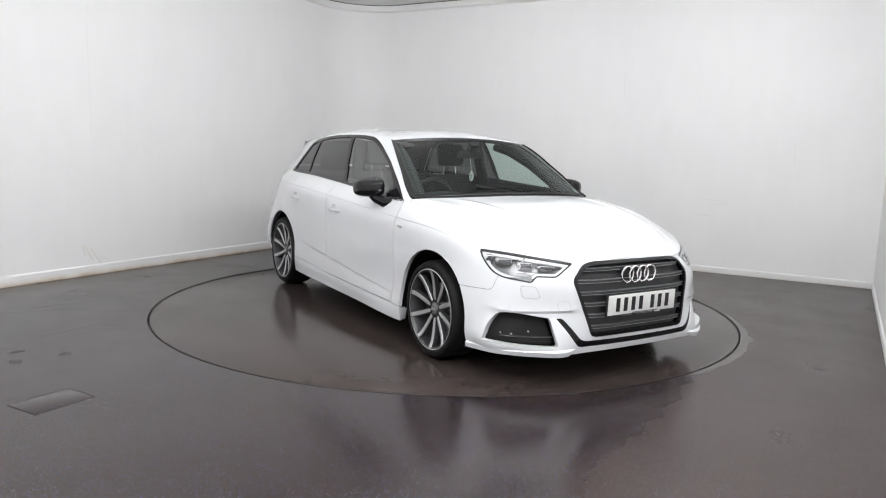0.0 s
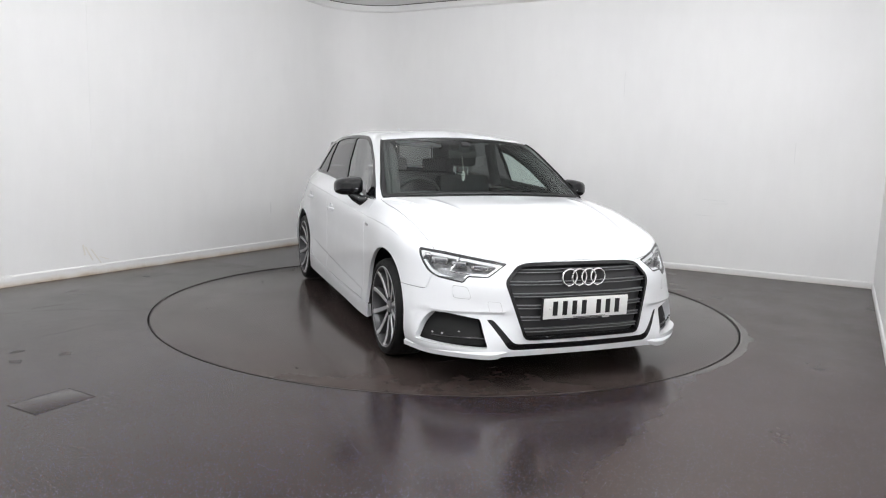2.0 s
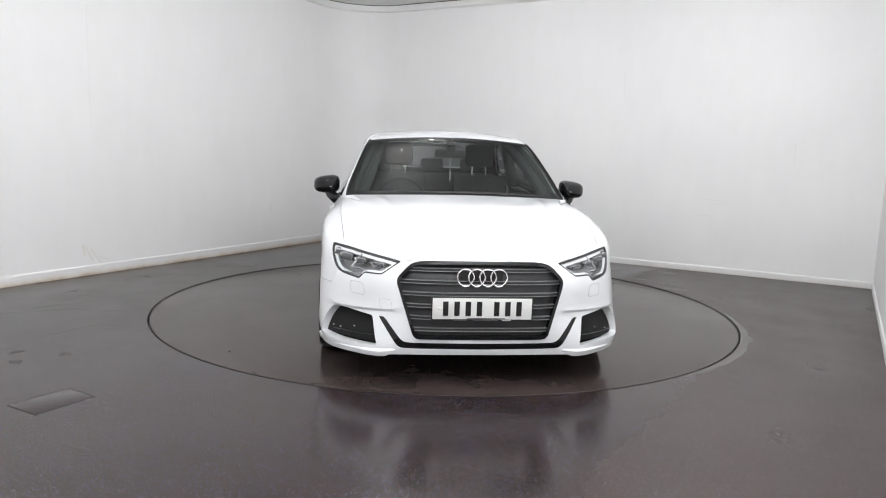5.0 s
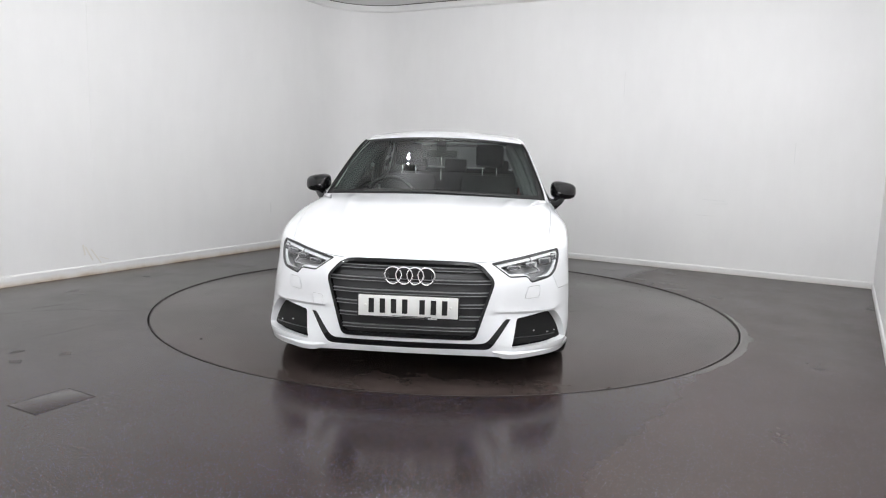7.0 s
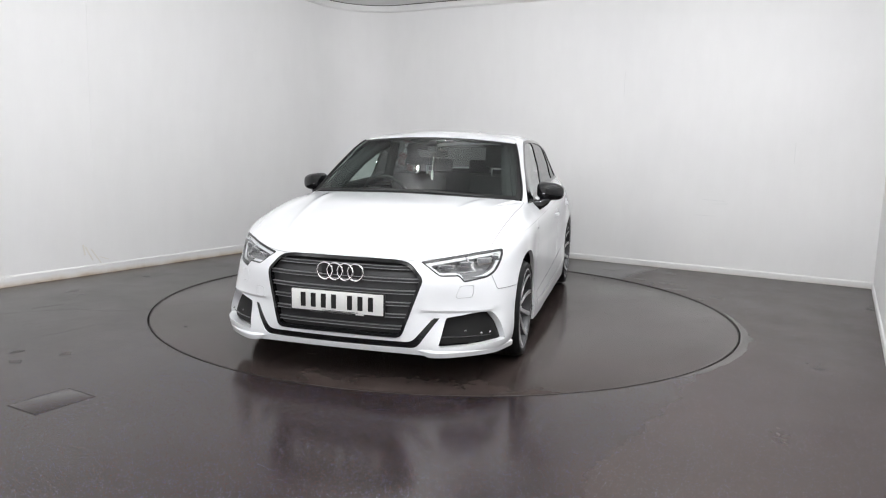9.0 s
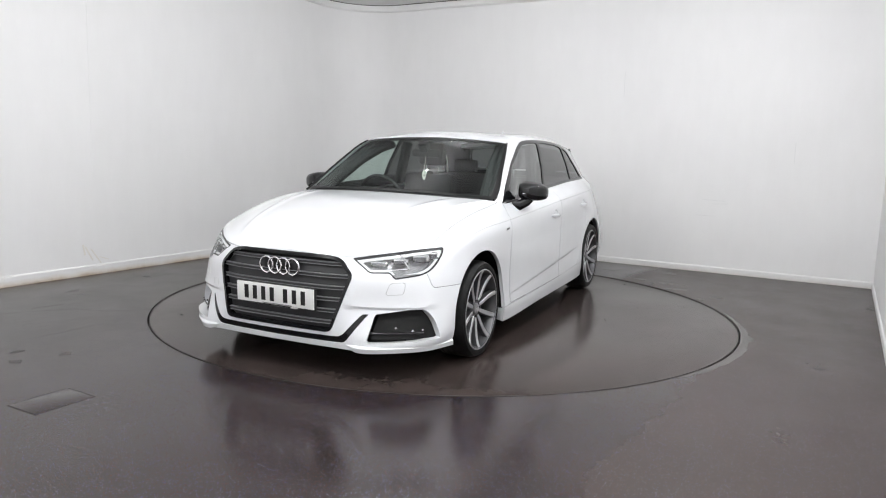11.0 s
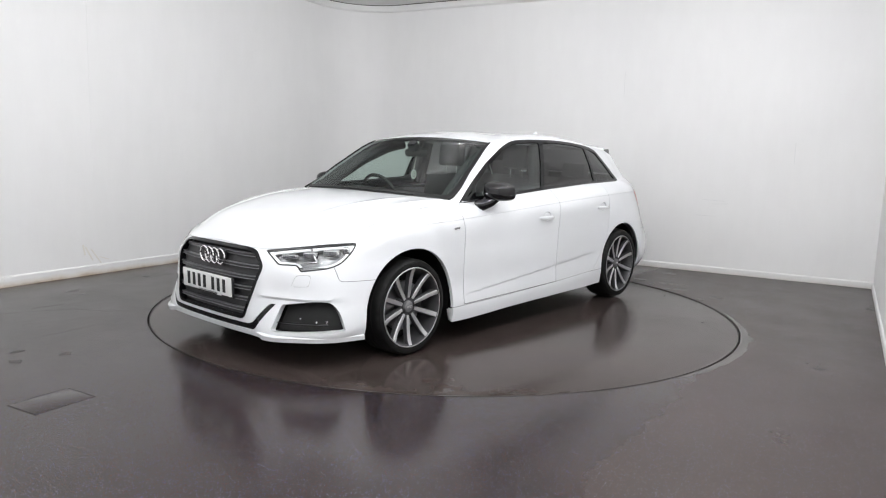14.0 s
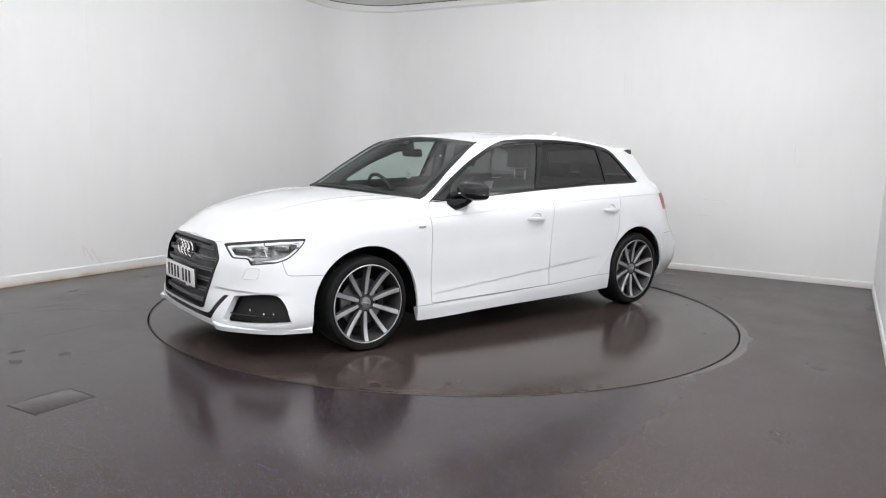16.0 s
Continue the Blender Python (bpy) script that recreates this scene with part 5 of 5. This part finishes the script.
# ---------------------------------------------------------------- mirrors, handles, small parts
for s in (1, -1):
    m = new("wing_mirror")
    m.parent = CAR
    tagged(m, "gloss black wing mirror")
    bm = bmesh.new()
    bmesh.ops.create_uvsphere(bm, u_segments=40, v_segments=24, radius=1.0)
    for v in bm.verts:
        x, y, z = v.co
        q = 3.2
        k = (abs(x) ** q + abs(y) ** q + abs(z) ** q) ** (-1 / q)
        x, y, z = x * k, y * k, z * k
        # flat towards the rear, domed to the front, tapering outwards
        taper = 1 - 0.22 * (y * 0.5 + 0.5)
        front = 0.118 if x > 0 else 0.045
        droop = -0.012 * (y * 0.5 + 0.5)
        v.co = (0.515 + x * front * (1 - 0.25 * max(y, 0)) - 0.035 * (y * .5 + .5), s * (0.904 + y * 0.093), 0.981 + z * 0.071 * taper + droop)
    bmesh.ops.remove_doubles(bm, verts=bm.verts[:], dist=1e-6)
    part("mirror_cap", bm, BLACK_GLOSS, m, angle=50)
    bm = bmesh.new()
    pts = []
    for k in range(12):
        h = k / 11
        pts.append((0.622 - 0.05 * h - 0.06 * h ** 3, s * (0.862 + 0.133 * h), 0.962 - 0.006 * h))
    tube(bm, pts, 0.004, 6)
    part("indicator_strip", bm, CHROME_DIM, m)
    bm = bmesh.new()
    tube(bm, [(.645, s * .79, .885), (.62, s * .835, .880), (.575, s * .870, .905), (.55, s * .885, .935)], [.040, .037, .034, .038], 12)
    part("mirror_stalk", bm, BLACK_GLOSS, m)
    bm = bmesh.new()
    box(bm, .4615, s * .905, .972, .004, .135, .095, .002)
    part("mirror_glass", bm, CHROME, m)
    for (hx, hz), doors in zip(HANDLES, (DOORS_F, DOORS_R)):
        d = doors[0 if s > 0 else 1]
        yy = SK.side_y(hx, hz)
        h = new("door_handle")
        h.parent = d
        bm = bmesh.new()
        rows = []
        for k in range(15):
            t = -1 + 2 * k / 14
            o = 0.030 * (1 - abs(t) ** 3.0) + 0.002
            hh = 0.013 * (1 - 0.45 * t ** 4)
            rows.append([bm.verts.new((hx + t * .098, s * (yy - .004 + o + dy), hz + dz)) for dy, dz in ((-.010, hh), (0, hh * .7), (.002, -hh * .2), (-.002, -hh), (-.012, -hh * .9))])
        for a, b in zip(rows, rows[1:]):
            for q in range(5):
                bm.faces.new((a[q], a[(q + 1) % 5], b[(q + 1) % 5], b[q]))
        bm.faces.new(rows[0])
        bm.faces.new(rows[-1])
        part("handle_bar", bm, PAINT, h, angle=50)
        bm = bmesh.new()
        lathe(bm, [(.0, s * -.012), (.030, s * -.008), (.046, s * 0.001), (.048, s * .0025), (.050, s * .0005)], "y", 28, (hx, s * yy, hz))
        for v in bm.verts:
            v.co.z = hz + .010 + (v.co.z - hz) * 0.72
        part("handle_cup", bm, PAINT, h)
    # small badge on the wing
    by = SK.side_y(.927, .751)
    bm = bmesh.new()
    box(bm, .925, s * (by + .002), .751, .052, .004, .011, .001, (0, 4, 0))
    part("wing_badge", bm, CHROME_DIM, CAR)
# roof aerial and spoiler
bm = bmesh.new()
rows = []
for k in range(8):
    h = k / 7
    ln, wd = .055 * (1 - h * .80), .016 * (1 - h * .75)
    xc = -1.165 - .055 * h ** 1.4
    rows.append([bm.verts.new((xc + ln * math.cos(2 * math.pi * q / 14), wd * math.sin(2 * math.pi * q / 14), 1.383 + .052 * h)) for q in range(14)])
for a, b in zip(rows, rows[1:]):
    for q in range(14):
        bm.faces.new((a[q], a[(q + 1) % 14], b[(q + 1) % 14], b[q]))
bm.faces.new(rows[-1])
part("roof_aerial", bm, PAINT, CAR)
sp = new("roof_spoiler")
sp.parent = CAR
bm = bmesh.new()
rows = []
for k in range(25):
    t = -1 + 2 * k / 24
    y = t * .50
    x0 = -1.46 + .10 * t * t
    x1 = -1.715 + .075 * t * t
    z0, z1 = 1.352 - .040 * t * t, 1.312 - .032 * t * t
    rows.append([bm.verts.new(q) for q in ((x0, y, z0), ((x0 + x1) / 2, y, (z0 + z1) / 2 + .006), (x1, y, z1), (x1 - .004, y, z1 - .012), (x1 + .03, y, z1 - .022), (x0, y, z0 - .04))])
for a, b in zip(rows, rows[1:]):
    for q in range(6):
        bm.faces.new((a[q], a[(q + 1) % 6], b[(q + 1) % 6], b[q]))
bm.faces.new(rows[0])
bm.faces.new(rows[-1])
part("spoiler_blade", bm, PAINT, sp)
for s in (1, -1):
    bm = bmesh.new()
    v = [bm.verts.new(q) for q in ((-1.45, s * .590, 1.290), (-1.575, s * .562, 1.296), (-1.555, s * .585, 1.238), (-1.45, s * .55, 1.280), (-1.57, s * .53, 1.290), (-1.55, s * .54, 1.235))]
    for f in ((0, 1, 2), (3, 5, 4), (0, 3, 4, 1), (1, 4, 5, 2), (2, 5, 3, 0)):
        bm.faces.new([v[i] for i in f])
    part("spoiler_side", bm, BLACK_GLOSS, sp, smooth=False)

# wipers
for y0, y1 in ((-.62, -.02), (.52, -.04)):
    bm = bmesh.new()
    pts = []
    for k in range(10):
        h = k / 9
        y = y0 + (y1 - y0) * h
        xx = 1.055 - .36 * y * y - .012 * h
        pts.append((xx, y, .957 - .06 * y * y + .004))
    tube(bm, pts, .006, 6)
    part("wiper", bm, BLACK_SATIN, CAR)

# ---------------------------------------------------------------- cabin
bm = bmesh.new()
rows = []
for k in range(15):
    t = -1 + 2 * k / 14
    y = t * .66
    hump = .03 * math.exp(-((y + .37) / .22) ** 2)
    rows.append([bm.verts.new(q) for q in ((1.04 - .22 * t * t, y, .915), (.80, y, .925 + hump * .5), (.62, y, .925 + hump), (.50, y, .90 + hump), (.46, y, .82), (.50, y, .45))])
for a, b in zip(rows, rows[1:]):
    for q in range(5):
        bm.faces.new((a[q], a[q + 1], b[q + 1], b[q]))
part("dashboard", bm, CABIN, CAR)
sw = new("steering_wheel")
sw.parent = CAR
bm = bmesh.new()
n = 40
tilt = radians(24)
pts = []
for k in range(n):
    a = 2 * math.pi * k / n
    r = .180
    yy, h = r * math.cos(a), r * math.sin(a)
    pts.append((.405 + h * math.sin(tilt), -.365 + yy, .868 + h * math.cos(tilt)))
tube(bm, pts, .0145, 10, True)
part("wheel_rim", bm, LEATHER, sw)
bm = bmesh.new()
box(bm, .425, -.365, .862, .05, .15, .12, .03, (0, 24, 0))
part("airbag_hub", bm, CABIN, sw)
for dy in (-.1, .1):
    bm = bmesh.new()
    box(bm, .415, -.365 + dy, .862, .02, .14, .03, .008, (0, 24, 0))
    part("wheel_spoke", bm, CHROME_DIM, sw)


def seat(x, y, w, top, rest_w, rest_z0, rest_z1):
    o = new("seat")
    o.parent = CAR
    bm = bmesh.new()
    box(bm, x - .10, y, .76, .15, w, top - .50, .06, (0, -14, 0))
    part("seat_back", bm, CABIN, o)
    bm = bmesh.new()
    box(bm, x + .25, y, .48, .52, w, .16, .06)
    part("seat_cushion", bm, CABIN, o)
    bm = bmesh.new()
    box(bm, x - .175, y, (rest_z0 + rest_z1) / 2, .10, rest_w, rest_z1 - rest_z0, .04, (0, -8, 0))
    part("headrest", bm, CABIN, o)
    for dy in (-.06, .06):
        bm = bmesh.new()
        tube(bm, [(x - .175, y + dy, rest_z0 - .09), (x - .175, y + dy, rest_z0 + .02)], .006, 8)
        part("headrest_post", bm, CHROME, o)


seat(-.27, .345, .48, 1.06, .24, 1.105, 1.300)
seat(-.27, -.355, .48, 1.06, .24, 1.105, 1.300)
bm = bmesh.new()
box(bm, -1.16, 0, .80, .18, 1.22, .46, .05, (0, -16, 0))
part("rear_bench", bm, CABIN, CAR)
bm = bmesh.new()
box(bm, -.92, 0, .48, .5, 1.24, .16, .05)
part("rear_cushion", bm, CABIN, CAR)
for y, w in ((-.40, .24), (0, .22), (.40, .24)):
    bm = bmesh.new()
    box(bm, -1.28, y, 1.095, .09, w, .13, .035, (0, -10, 0))
    part("rear_headrest", bm, CABIN, CAR)
bm = bmesh.new()
box(bm, -1.50, 0, .93, .46, 1.10, .03, .01)
part("parcel_shelf", bm, CABIN, CAR)
for s in (1, -1):
    bm = bmesh.new()
    box(bm, -.10, s * .735, .66, 1.75, .05, .50, .02)
    part("door_card", bm, CABIN, CAR)
    bm = bmesh.new()
    tube(bm, [(-.30, s * .62, .95), (-.33, s * .595, 1.10), (-.36, s * .565, 1.30)], .045, 10)
    part("pillar_lining", bm, CABIN, CAR)
for s in (1, -1):
    bm = bmesh.new()
    tube(bm, [(.80, s * .655, .90), (.66, s * .620, 1.00), (.42, s * .560, 1.150), (.20, s * .515, 1.245), (.02, s * .50, 1.275)], [.045, .042, .040, .038, .03], 10)
    part("pillar_lining", bm, CABIN, CAR)
    bm = bmesh.new()
    tube(bm, [(.80, s * .695, .905), (.68, s * .672, .995), (.51, s * .640, 1.105), (.35, s * .600, 1.195), (.20, s * .560, 1.265), (.04, s * .535, 1.295)], [.034, .031, .029, .029, .028, .026], 10)
    part("pillar_trim", bm, CABIN, CAR)
    bm = bmesh.new()
    tube(bm, [(.62, s * .735, .925), (.20, s * .715, .945), (-.30, s * .70, .975), (-1.05, s * .68, 1.01)], .035, 8)
    part("door_capping", bm, CABIN, CAR)
rv = new("rear_view_mirror")
rv.parent = CAR
bm = bmesh.new()
box(bm, .385, 0, 1.215, .035, .235, .062, .022, (0, 12, 0))
part("mirror_housing", bm, LEATHER, rv)
bm = bmesh.new()
box(bm, .425, 0, 1.265, .06, .075, .075, .02, (0, 30, 0))
part("sensor_cover", bm, CABIN, rv)
af = new("hanging_tag")
af.parent = CAR
tagged(af, "round pale tag hanging from the rear-view mirror")
bm = bmesh.new()
lathe(bm, [(0, -.002), (.028, -.002), (.030, 0), (.028, .002), (0, .002)], "y", 28, (.415, 0, 1.052))
for v in bm.verts:
    v.co.z = 1.052 + (v.co.z - 1.052) * 1.25
part("tag_disc", bm, TAG, af)
for z, w in ((1.070, .022), (1.056, .034), (1.046, .034), (1.036, .026)):
    bm = bmesh.new()
    box(bm, .415, 0, z, w, .007, .004)
    part("tag_bar", bm, CHROME_DIM, af)
bm = bmesh.new()
tube(bm, [(.39, 0, 1.19), (.405, 0, 1.13), (.415, 0, 1.085)], .0015, 6)
part("tag_string", bm, TAG, af)


# ---------------------------------------------------------------- what moves
def motions():
    ox, oy = -0.0425, -0.0253
    turn, drive = [], []
    for i in range(17):
        a = heading(i)
        c, s = math.cos(radians(a)), math.sin(radians(a))
        turn.append((float(i), pose(0, 0, 0, 0, 0, a)))
        drive.append((float(i), pose(ox * c - oy * s, ox * s + oy * c, 0.0, 0, 0, a)))
    walk(TURNTABLE, turn)
    walk(CAR, drive)


motions()
